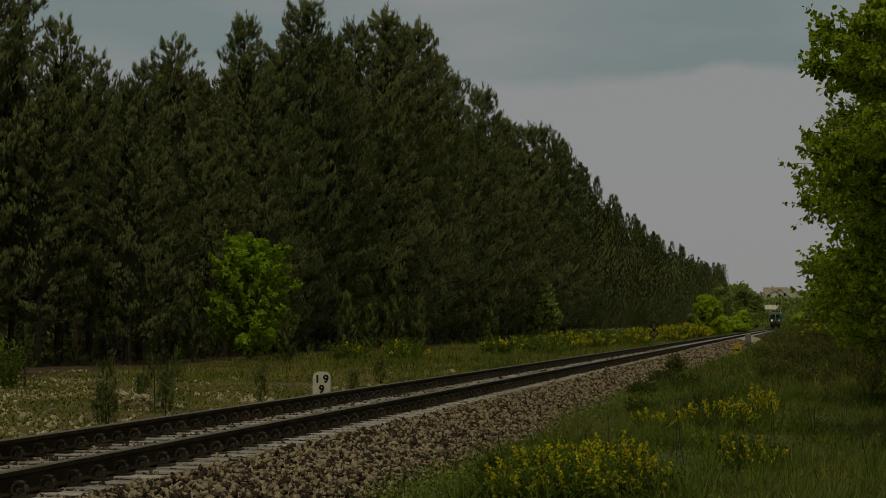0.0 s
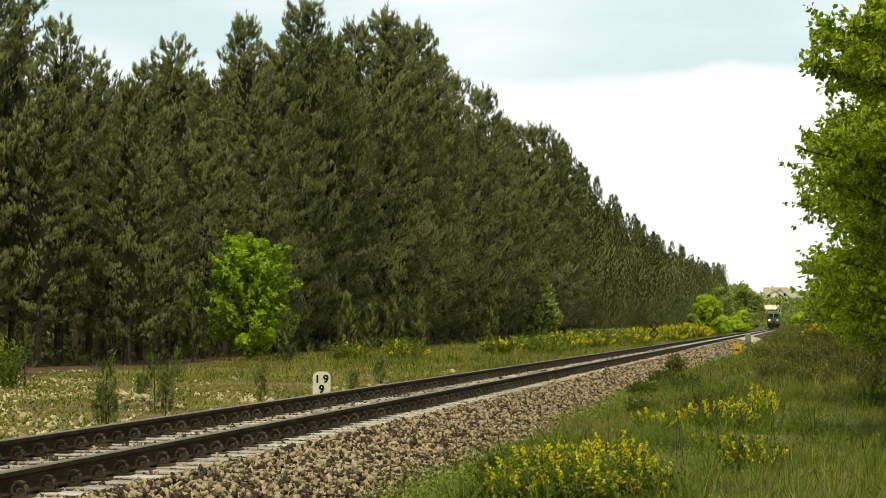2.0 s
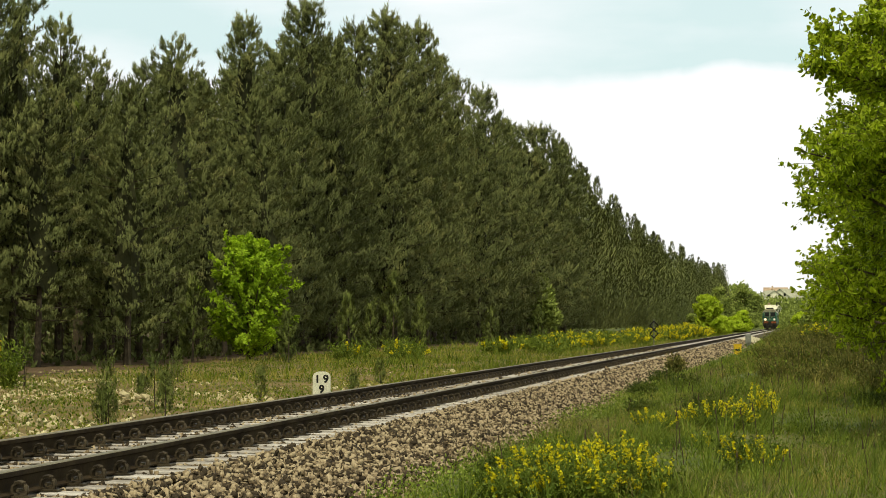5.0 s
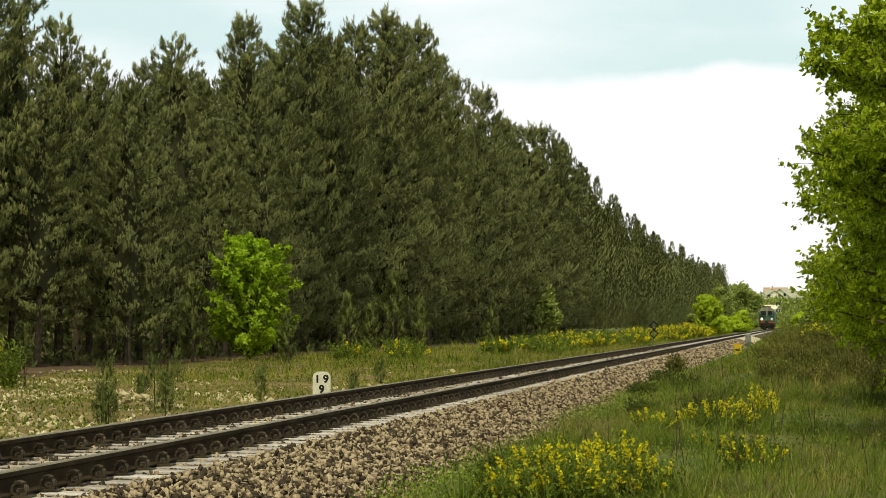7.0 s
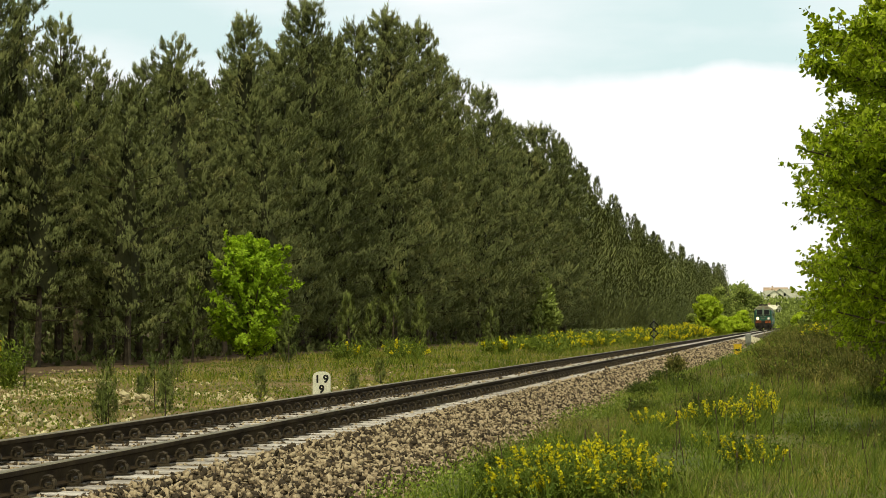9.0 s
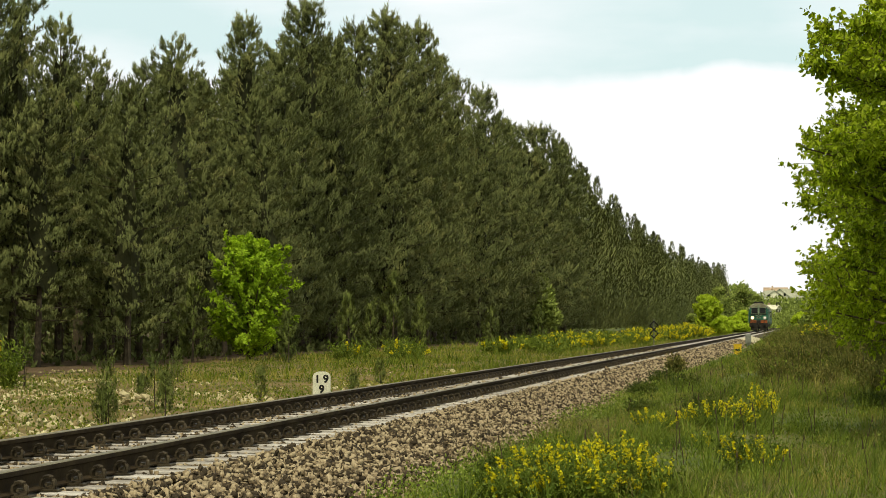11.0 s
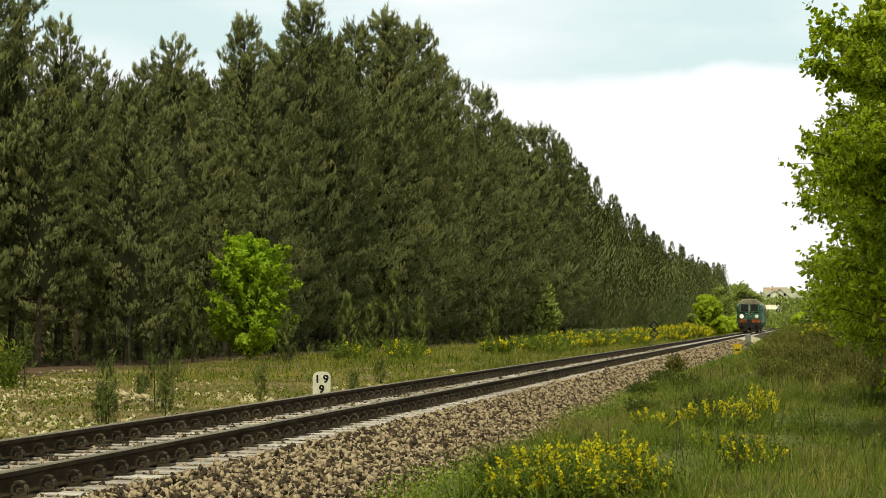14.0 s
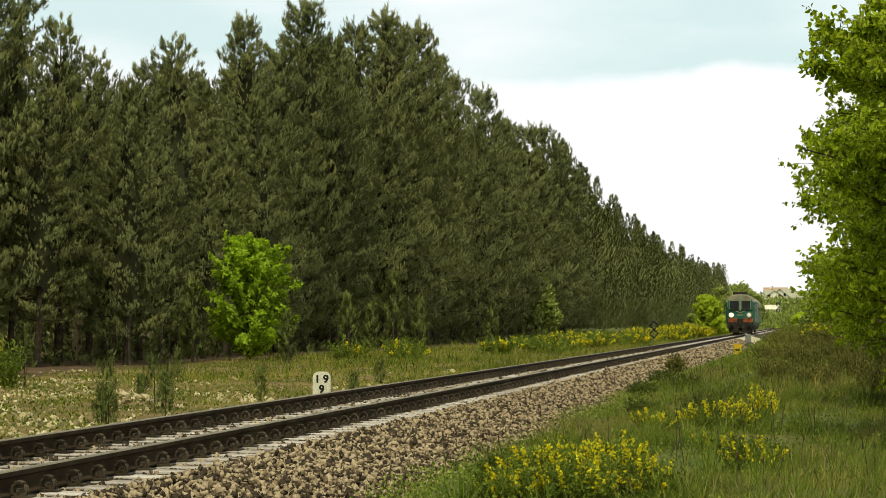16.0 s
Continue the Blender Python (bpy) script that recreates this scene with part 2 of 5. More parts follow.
def ground_z(x, y):
    """Height of the ground: a sandy strip beyond the track, a verge that climbs to a bank on the camera's side, a far hill."""
    x = np.asarray(x, dtype=float); y = np.asarray(y, dtype=float)
    z = -0.56 + 0.0 * x
    near = smooth01(x, -4.6, -3.4)
    z = z + near * (0.06 + 0.05 * np.sin(x * 1.3 + y * 0.21) * np.cos(y * 0.33))
    bank = smooth01(y, 26, 70) * smooth01(x, -3.9, 0.8) * 0.95
    z = z + bank * (1 - smooth01(y, 170, 260))
    z = z + (1 - smooth01(x, -13, -10)) * 0.07 * np.sin(x * 0.5 + 1.0) * np.sin(y * 0.23 + x * 0.11)
    z = z + smooth01(y, 650, 1150) * 16.0 * (0.8 + 0.2 * np.sin(x * 0.01)) * (1 - smooth01(y, 1500, 2600))
    z = z + 0.35 * smooth01(y, 95, 125) * (1 - smooth01(y, 200, 240)) * smooth01(x, -3.4, -1.0)
    return z

# ---- ground ----
def build_ground():
    xs = np.unique(np.concatenate([np.linspace(-4000, -120, 20), np.linspace(-120, -30, 14), np.linspace(-30, -14, 14), np.linspace(-14, 6, 40), np.linspace(6, 120, 30), np.linspace(120, 4000, 20)]))
    ys = np.unique(np.concatenate([np.linspace(-600, -10, 12), np.linspace(-10, 140, 120), np.linspace(140, 420, 50), np.linspace(420, 4500, 60)]))
    X, Y = np.meshgrid(xs, ys)
    Z = ground_z(X, Y)
    nx, ny = len(xs), len(ys)
    i = np.arange(nx * ny).reshape(ny, nx)
    f = np.stack([i[:-1, :-1], i[:-1, 1:], i[1:, 1:], i[1:, :-1]], -1).reshape(-1, 4)
    v = np.stack([X, Y, Z], -1).reshape(-1, 3)
    me = mesh_np("ground", v, f, M_SAND, True)
    me.materials.append(M_SOIL)
    me.materials.append(M_LITTER)
    cx = v[f].mean(1)
    idx = ((cx[:, 0] > -4.3) | (cx[:, 1] > 400) | (cx[:, 0] < -26)).astype(np.int32)
    idx[(cx[:, 0] < -25) & (cx[:, 0] > -130) & (cx[:, 1] < 420)] = 2
    idx[(cx[:, 0] < -22.5) & (cx[:, 0] > -26) & (cx[:, 1] > 55) & (cx[:, 1] < 86)] = 2
    me.polygons.foreach_set("material_index", idx)
    tagged(new("ground", me), "sandy soil and grassy verge reaching to the horizon", "ground", kind="structure")


build_ground()

# ---- track ----
BALLAST = [(-2.75, -0.56), (-2.0, -0.33), (-1.5, -0.21), (0, -0.206), (1.33, -0.204), (1.45, -0.216), (2.75, -0.57), (2.85, -0.62)]


def ballast_z(u):
    return np.interp(u, [p[0] for p in BALLAST], [p[1] for p in BALLAST])


def build_ballast():
    prof = [(TRACK_X + a, b) for a, b in BALLAST] + [(TRACK_X + 2.85, -0.8), (TRACK_X - 2.75, -0.8)]
    bm = bmesh.new()
    extrude_y(bm, prof, -40, 700)
    ob = part("ballast_bed", bm, M_SHADED_BED)
    return tagged(ob, "grey-brown crushed stone ballast bed under the track", "ballast", kind="structure")


bed = build_ballast()


def rail_profile(cx):
    p = [(-0.075, -0.172), (0.075, -0.172), (0.075, -0.160), (0.02, -0.145), (0.009, -0.13), (0.009, -0.055), (0.036, -0.042), (0.036, -0.008), (0.028, 0.0),
         (-0.028, 0.0), (-0.036, -0.008), (-0.036, -0.042), (-0.009, -0.055), (-0.009, -0.13), (-0.02, -0.145), (-0.075, -0.160)]
    return [(cx + a, b) for a, b in p]


track = thing("railway_track", pose(0, 0, 0), "straight single railway track with rusty rails on concrete sleepers", "railway track", kind="structure")
for side in (-1, 1):
    bm = bmesh.new()
    extrude_y(bm, rail_profile(TRACK_X + side * RAIL_OFF), -40, 700)
    for f in bm.faces:
        if f.normal.z > 0.5 and f.calc_center_median().z > -0.01:
            f.material_index = 1
    bm.normal_update()
    for f in bm.faces:
        c = f.calc_center_median().z
        f.material_index = 1 if c > -0.006 else 0
    part("rail", bm, [M_RUST, M_HEAD], track, "rusty steel rail with a worn brown head")


def sleeper_mesh():
    bm = bmesh.new()
    st = [(-1.3, 0.105, -0.006), (-0.95, 0.11, 0.0), (-0.45, 0.095, -0.012), (0.45, 0.095, -0.012), (0.95, 0.11, 0.0), (1.3, 0.105, -0.006)]
    rings = []
    for x, w, z in st:
        rings.append([bm.verts.new(q) for q in ((x, -w - 0.015, -0.22), (x, w + 0.015, -0.22), (x, w, z - 0.01), (x, w - 0.02, z), (x, -w + 0.02, z), (x, -w, z - 0.01))])
    for a, b in zip(rings, rings[1:]):
        for k in range(6):
            bm.faces.new((a[k], a[(k + 1) % 6], b[(k + 1) % 6], b[k]))
    bm.faces.new(rings[0]); bm.faces.new(rings[-1][::-1])
    bmesh.ops.recalc_face_normals(bm, faces=bm.faces)
    me = bpy.data.meshes.new("sleeper"); bm.to_mesh(me); bm.free()
    me.materials.append(M_CONC)
    return me


def clip_mesh():
    """A bowed spring clip on its shoulder: two arched loops over a bolt."""
    bm = bmesh.new()
    for y0 in (-0.018, 0.018):
        arc = [(0.012 + 0.050 * math.cos(a), y0, 0.048 + 0.058 * math.sin(a)) for a in np.linspace(-0.6, math.pi + 0.5, 9)]
        tube(bm, arc, [0.014] * 9, 5)
    tube(bm, [(0.012, -0.05, 0.05), (0.012, 0.05, 0.05)], [0.013, 0.013], 5)
    box(bm, (0.015, 0, 0.012), (0.08, 0.06, 0.03))
    box(bm, (0.03, 0, 0.006), (0.15, 0.16, 0.012))
    bmesh.ops.recalc_face_normals(bm, faces=bm.faces)
    me = bpy.data.meshes.new("rail_clip"); bm.to_mesh(me); bm.free()
    me.materials.append(M_CLIP)
    return me


SLEEPER_Y0, SLEEPER_STEP = 9.2, 0.6
SLEEPER_TOP = -0.182
S_ME, C_ME = sleeper_mesh(), clip_mesh()


def gather(me, mats):
    """Copies of one mesh at many poses, joined."""
    v = np.array([tuple(a.co) for a in me.vertices])
    f = [list(p.vertices) for p in me.polygons]
    V, F = [], []
    for i, m in enumerate(mats):
        a = np.array(m)
        V.append(v @ a[:3, :3].T + a[:3, 3])
        F += [[k + i * len(v) for k in q] for q in f]
    out = bpy.data.meshes.new(me.name)
    out.from_pydata(np.concatenate(V).tolist(), [], F)
    out.materials.append(me.materials[0])
    return out


def build_sleepers():
    far, clips = [], []
    for i in range(-60, 900):
        y = SLEEPER_Y0 + i * SLEEPER_STEP
        m = pose(TRACK_X + random.uniform(-0.012, 0.012), y, SLEEPER_TOP + random.uniform(-0.004, 0.004), 0, 0, random.uniform(-0.4, 0.4))
        if 0 <= i < 290:
            s = part_me("sleeper", S_ME, track); s.matrix_basis = m
        elif i < 800:
            far.append(m)
        for rail in (-1, 1):
            for side in (-1, 1):
                cm = pose(TRACK_X + rail * RAIL_OFF + side * 0.095, y + random.uniform(-0.006, 0.006), SLEEPER_TOP + 0.002, 0, 0, 0 if side > 0 else 180)
                if 6 <= i < 80:
                    c = part_me("rail_clip", C_ME, track); c.matrix_basis = cm
                elif -10 < i < 170:
                    clips.append(cm)
    tagged(part_me("distant_sleepers", gather(S_ME, far), track), kind="stuff")
    tagged(part_me("distant_rail_clips", gather(C_ME, clips), track), kind="stuff")


build_sleepers()


# ---- trees ----
def blades(P, A, length, width, n, flare, rng):
    """Tufts: n pointed blades from each point P about the axis A."""
    m = len(P)
    A = A / np.linalg.norm(A, axis=1, keepdims=True)
    ref = np.where(np.abs(A[:, 2:3]) < 0.9, np.array([[0, 0, 1.0]]), np.array([[1.0, 0, 0]]))
    U = np.cross(A, ref); U /= np.linalg.norm(U, axis=1, keepdims=True)
    W = np.cross(A, U)
    V = np.zeros((m, n, 3, 3))
    for k in range(n):
        a = rng.uniform(0, 2 * np.pi, m)[:, None]
        out = U * np.cos(a) + W * np.sin(a)
        side = -U * np.sin(a) + W * np.cos(a)
        fl = rng.uniform(0.2, 1.0, m)[:, None] * flare
        ln = (length * rng.uniform(0.7, 1.3, m))[:, None]
        tip = P + (A * np.cos(fl) + out * np.sin(fl)) * ln
        wd = (width * rng.uniform(0.7, 1.3, m))[:, None]
        V[:, k, 0] = P + side * wd * 0.5
        V[:, k, 1] = P - side * wd * 0.5
        V[:, k, 2] = tip
    V = V.reshape(-1, 3)
    F = np.arange(len(V)).reshape(-1, 3)
    return V, F


def brushes(P, A, length, width, n, rng):
    """Needle brushes: an upright spear of n short blades about each point P along A. Also gives each blade's outward lean."""
    m = len(P)
    A = A / np.linalg.norm(A, axis=1, keepdims=True)
    ref = np.where(np.abs(A[:, 2:3]) < 0.9, np.array([[0, 0, 1.0]]), np.array([[1.0, 0, 0]]))
    U = np.cross(A, ref); U /= np.linalg.norm(U, axis=1, keepdims=True)
    W = np.cross(A, U)
    ln = (length * rng.uniform(0.65, 1.35, m))[:, None]
    V = np.zeros((m, n, 3, 3)); O = np.zeros((m, n, 3))
    a0 = rng.uniform(0, 6.283, m)
    for k in range(n):
        u = k / n
        a = (a0 + k * 2.4 + rng.normal(0, 0.3, m))[:, None]
        out = U * np.cos(a) + W * np.sin(a)
        side = -U * np.sin(a) + W * np.cos(a)
        lean = (1.05 - 0.75 * u) * rng.uniform(0.7, 1.3, m)[:, None]
        foot = P + A * ln * (0.55 * u)
        bl = ln * (0.60 - 0.15 * u)
        wd = (width * rng.uniform(0.7, 1.3, m))[:, None]
        V[:, k, 0] = foot + side * wd * 0.5
        V[:, k, 1] = foot - side * wd * 0.5
        V[:, k, 2] = foot + (A * np.cos(lean) + out * np.sin(lean)) * bl
        O[:, k] = out * (1 - 0.5 * u) + A * (0.1 + 0.7 * u)
    return V.reshape(-1, 3), O.reshape(-1, 3)


def pine_parts(h, radius, base, seed, whorl, arms, tufts, blade_n, size, taper=0.72, core=True, rise=0.0, mat=None, wide=0.13):
    """Trunk mesh and crown mesh of one pine of height h, its crown from height base up: whorls of boughs that end in plates of upright shoots."""
    rng = np.random.default_rng(seed)
    bm = bmesh.new()
    lean = rng.uniform(-0.016, 0.016, 2) * h
    def axis(z):
        t = z / h
        return np.array([lean[0] * t + 0.006 * h * math.sin(z * 0.5 + seed), lean[1] * t, z])
    zs = np.linspace(-0.25, h * 0.97, 12)
    r0 = min(0.010 * h + 0.045, 0.016 * h)
    tube(bm, [axis(z) for z in zs], [r0 * (1.25 if z < 0.3 else 1) * max(0.06, 1 - z / h) for z in zs], 8)
    lump = rng.uniform(0, 6.283, 4)
    def prof(t, a):
        body = (0.62 + 0.38 * min(1, t / 0.22)) * (1 - t) ** taper * (1 - 0.25 * float(smooth01(t, 0.78, 1.0)))
        return body * (1 + 0.20 * math.sin(a * 2 + t * 9 + lump[0]) + 0.14 * math.sin(a * 3 - t * 17 + lump[1]))
    P, A, S = [], [], []
    z = base
    while z < h - 0.04 * h:
        t = (z - base) / (h - base)
        k = max(3, int(arms * (0.65 + 0.35 * (1 - t)) + rng.integers(-1, 2)))
        a0 = rng.uniform(0, 6.28)
        for j in range(k):
            a = a0 + 6.283 * j / k + rng.normal(0, 0.25)
            L = radius * prof(t, a) * rng.uniform(0.72, 1.12) + 0.02 * radius
            d = np.array([math.cos(a), math.sin(a), 0])
            up = rng.uniform(-0.02, 0.24) + 0.45 * t * t + rise
            s = axis(z)
            tip = s + d * L + np.array([0, 0, L * up])
            if rng.random() < 0.22:
                tube(bm, [s, s + d * L * 0.5 + np.array([0, 0, L * up * 0.3]), tip], [0.0022 * h + 0.008 * L, 0.001 * h + 0.004 * L, 0.0004 * h], 3)
            n = max(min(4, tufts), int(tufts * (0.30 + 0.70 * L / radius) * (1 + 0.35 * t)))
            q = 1.03 - (0.62 + 0.3 * t) * rng.random(n) ** 1.4
            side = np.array([-d[1], d[0], 0])
            sp = rng.normal(0, 0.26, n) * (0.25 * size + 0.5 * L) * (1.25 - 0.75 * q)
            pts = s + np.outer(q, tip - s) + np.outer(sp, side)
            pts[:, 2] += L * 0.16 * (q * q - 0.5) - np.abs(sp) * 0.22 + rng.normal(0, 0.28 * size, n)
            ax = np.array([0, 0, 1.0]) * rng.uniform(0.8, 1.3, n)[:, None] + d * rng.uniform(0.0, 0.75, n)[:, None] + rng.normal(0, 0.2, (n, 3))
            P.append(pts); A.append(ax); S.append(np.full(n, size * (1 + 0.12 * t)))
            P.append(tip + rng.normal(0, 0.3 * size, (2, 3))); A.append(np.array([0, 0, 1.0]) + d * 0.15 + rng.normal(0, 0.1, (2, 3))); S.append(np.full(2, size * (1.3 + 0.5 * t)))
        z += whorl * rng.uniform(0.75, 1.25) * (1.1 - 0.45 * t)
    # the leading shoot, ringed by upright side shoots
    k = 16
    tz = rng.random(k)
    top = axis(h)
    ra = rng.uniform(0, 6.283, k)
    rr_ = size * 1.6 * tz * rng.uniform(0.5, 1.2, k)
    P.append(top + np.stack([rr_ * np.cos(ra), rr_ * np.sin(ra), -size * (0.2 + 4.6 * tz)], 1))
    A.append(np.stack([0.25 * np.cos(ra) * tz, 0.25 * np.sin(ra) * tz, np.ones(k)], 1)); S.append(np.full(k, size * 1.5))
    P = np.concatenate(P); A = np.concatenate(A); S = np.concatenate(S)
    V, O = brushes(P, A, S, size * wide, blade_n, rng)
    bmesh.ops.recalc_face_normals(bm, faces=bm.faces)
    me = bpy.data.meshes.new("trunk"); bm.to_mesh(me); bm.free()
    me.materials.append(M_BARK)
    # the shading follows the crown's form and each shoot's own roundness
    T = V.reshape(-1, 3, 3)
    c = T.mean(1)
    o = c * np.array([1, 1, 0]); o /= np.linalg.norm(o, axis=1, keepdims=True) + 1e-9
    tt = np.clip((c[:, 2] - base) / (h - base), 0, 1)
    o[:, 2] = 0.30 + 0.8 * tt
    o /= np.linalg.norm(o, axis=1, keepdims=True)
    g = np.cross(T[:, 1] - T[:, 0], T[:, 2] - T[:, 0]); g /= np.linalg.norm(g, axis=1, keepdims=True) + 1e-9
    flip = (g * (o + O)).sum(1) < 0
    T[flip] = T[flip][:, [0, 2, 1]]
    nn = o * 0.5 + O * 0.6
    nn /= np.linalg.norm(nn, axis=1, keepdims=True)
    V = T.reshape(-1, 3)
    nn = np.repeat(nn, 3, axis=0)
    n_own = len(V) // 3
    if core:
        # an added ragged dark shell: its colour stands in for shade inside the crown
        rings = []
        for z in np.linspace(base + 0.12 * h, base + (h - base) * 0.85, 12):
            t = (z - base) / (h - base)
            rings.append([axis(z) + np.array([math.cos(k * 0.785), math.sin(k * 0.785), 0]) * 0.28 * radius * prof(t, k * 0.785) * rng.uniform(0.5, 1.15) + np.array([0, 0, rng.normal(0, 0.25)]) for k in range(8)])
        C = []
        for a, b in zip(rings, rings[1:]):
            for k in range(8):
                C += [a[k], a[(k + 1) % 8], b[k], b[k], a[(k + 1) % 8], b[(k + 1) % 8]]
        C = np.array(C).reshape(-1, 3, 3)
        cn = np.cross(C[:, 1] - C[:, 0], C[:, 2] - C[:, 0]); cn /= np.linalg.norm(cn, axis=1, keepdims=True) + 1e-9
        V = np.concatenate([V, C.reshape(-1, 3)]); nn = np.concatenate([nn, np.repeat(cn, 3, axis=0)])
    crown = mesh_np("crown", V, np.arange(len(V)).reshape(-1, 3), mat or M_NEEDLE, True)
    crown.materials.append(M_CORE_SHADE)
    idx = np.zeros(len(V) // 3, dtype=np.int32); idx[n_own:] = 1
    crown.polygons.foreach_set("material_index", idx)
    crown.normals_split_custom_set(nn.tolist())
    return me, crown


def pine(parts, x, y, scale, label, group="", name="pine_tree"):
    t = thing(name, pose(x, y, float(ground_z(x, y)), 0, 0, random.uniform(0, 360)), label, "tree", group)
    t.scale = (scale, scale, scale)
    part_me("trunk", parts[0], t, "grey-brown pine bark")
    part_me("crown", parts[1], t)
    return t


# the leading trees of the forest edge: distance along the track and height
EDGE_X = -30.0
EDGE = [(80, 16.5), (84.0, 15.5), (88.3, 14.0), (93, 13.2), (96.5, 12.8), (100, 13.9), (106.7, 15.9), (113.5, 14.4), (120.2, 18.5), (128.4, 18.0), (136.8, 21.8), (144, 20.6), (152, 22.6), (162.8, 24.8),
        (169, 24.2), (176.4, 25.6), (187.7, 24.8), (198, 24.0), (211.4, 24.2), (227.7, 22.8), (236.8, 23.2), (251, 24.0), (266, 25.4), (279, 24.8), (292, 25.2),
        (328, 25.0), (363, 23.0), (427, 22.2), (487, 21.2), (609, 22.2), (761, 21.2), (901, 20.2)]


def edge_height(y):
    """Height of the pines along the forest's edge."""
    return float(np.interp(y, [p[0] for p in EDGE], [p[1] for p in EDGE]))


def inner_height(x, y):
    """Inside the forest the trees stay under the line of the edge, as seen from the railway."""
    k = abs(x / EDGE_X)
    return min(edge_height(y) * 1.02, (edge_height(y / k) - 1.6) * k + 1.6)


def build_forest():
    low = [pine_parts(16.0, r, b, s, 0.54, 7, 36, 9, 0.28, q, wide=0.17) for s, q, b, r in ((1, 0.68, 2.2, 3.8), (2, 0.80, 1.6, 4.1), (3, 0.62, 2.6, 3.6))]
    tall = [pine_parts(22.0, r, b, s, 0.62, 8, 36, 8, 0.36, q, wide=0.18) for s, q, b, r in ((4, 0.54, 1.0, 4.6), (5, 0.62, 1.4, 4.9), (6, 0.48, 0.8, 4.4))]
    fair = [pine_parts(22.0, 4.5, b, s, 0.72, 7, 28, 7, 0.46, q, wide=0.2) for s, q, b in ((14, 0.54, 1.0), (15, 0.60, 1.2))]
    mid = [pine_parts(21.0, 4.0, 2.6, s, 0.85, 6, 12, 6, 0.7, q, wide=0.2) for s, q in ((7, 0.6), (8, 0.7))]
    labels = ["tall dark green Scots pine at the forest edge", "tall grey-green Scots pine in the dense forest"]
    rng = random.Random(5)

    def plant(x, y, h):
        pool, full = (low, 16.0) if h < 18 else (tall, 22.0) if y < 195 else (fair, 22.0)
        pine(rng.choice(pool), x, y, h / full, labels[0], "pines of the forest edge")

    for y, h in EDGE:
        if y < 300:
            plant(EDGE_X + rng.uniform(-0.4, 0.4), y, h)
    # lower, fuller trees before and between them
    # this row starts out of view, added to keep side light out of the forest
    y = 44.0
    while y < 290:
        h = edge_height(y) * rng.uniform(0.55, 0.82)
        plant(-27.6 + rng.uniform(-1.2, 1.0) - (1.5 if y > 120 else 0), y, h)
        y += rng.uniform(5.0, 9.0) * (1 if y < 170 else 1.3)
    plant(-26.2, 86.5, 11.2)
    for row, x0 in enumerate((-36, -45)):
        # starts out of view as well, closing the forest to side light
        y = 42.0
        while y < 330:
            x = x0 + rng.uniform(-1.5, 1.5)
            pine(rng.choice(mid), x, y, inner_height(x, y) * rng.uniform(0.80, 0.95) / 21.0, labels[1], "pines inside the forest")
            y += rng.uniform(3.6, 5.4) * (1 + row * 0.12) * (1 if y < 200 else 1.5)


build_forest()


def build_far_forest():
    rg = np.random.default_rng(11)
    V0, F0, N0, off = [], [], [], 0
    # added deep rows behind the forest that keep back light out of it
    spots = [(x + rg.uniform(-2, 2), y + rg.uniform(-2, 2)) for x in (-66, -73, -80, -88) for y in np.arange(30, 300, 5.5)]
    spots += [(x + rg.uniform(-2, 2), y + rg.uniform(-2, 2)) for x in (-30, -36, -44) for y in np.arange(300, 900, 4.6)]
    for x, y in spots:
        h = inner_height(x, y) * rg.uniform(0.78, 1.0)
        n = 110 if y < 300 else 900 if y < 480 else 400
        t = rg.random(n) ** 0.9
        z = 0.8 + (h - 0.8) * t
        r = (3.4 * (1 - t) ** 0.72 + 0.06) * rg.uniform(0.45, 1.05, n)
        a = rg.uniform(0, 6.283, n)
        P = np.stack([x + r * np.cos(a), y + r * np.sin(a), z + float(ground_z(x, y))], 1)
        A = np.stack([np.cos(a) * 0.4, np.sin(a) * 0.4, np.ones(n)], 1)
        V, F = blades(P, A, 0.55 if y > 300 else 1.5, 0.19 if y > 300 else 0.9, 2, 0.7, rg)
        V, nr = mass_normals(V, (x, y, h * 0.3), 0.5)
        N0.append(nr)
        V0.append(V); F0.append(F + off); off += len(V)
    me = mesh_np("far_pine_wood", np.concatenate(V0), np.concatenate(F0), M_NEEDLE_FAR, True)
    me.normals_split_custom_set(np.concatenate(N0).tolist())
    tagged(new("far_pine_wood", me), "distant dark pine wood along the railway, with added rows that darken the forest", "woods", kind="stuff")


build_far_forest()

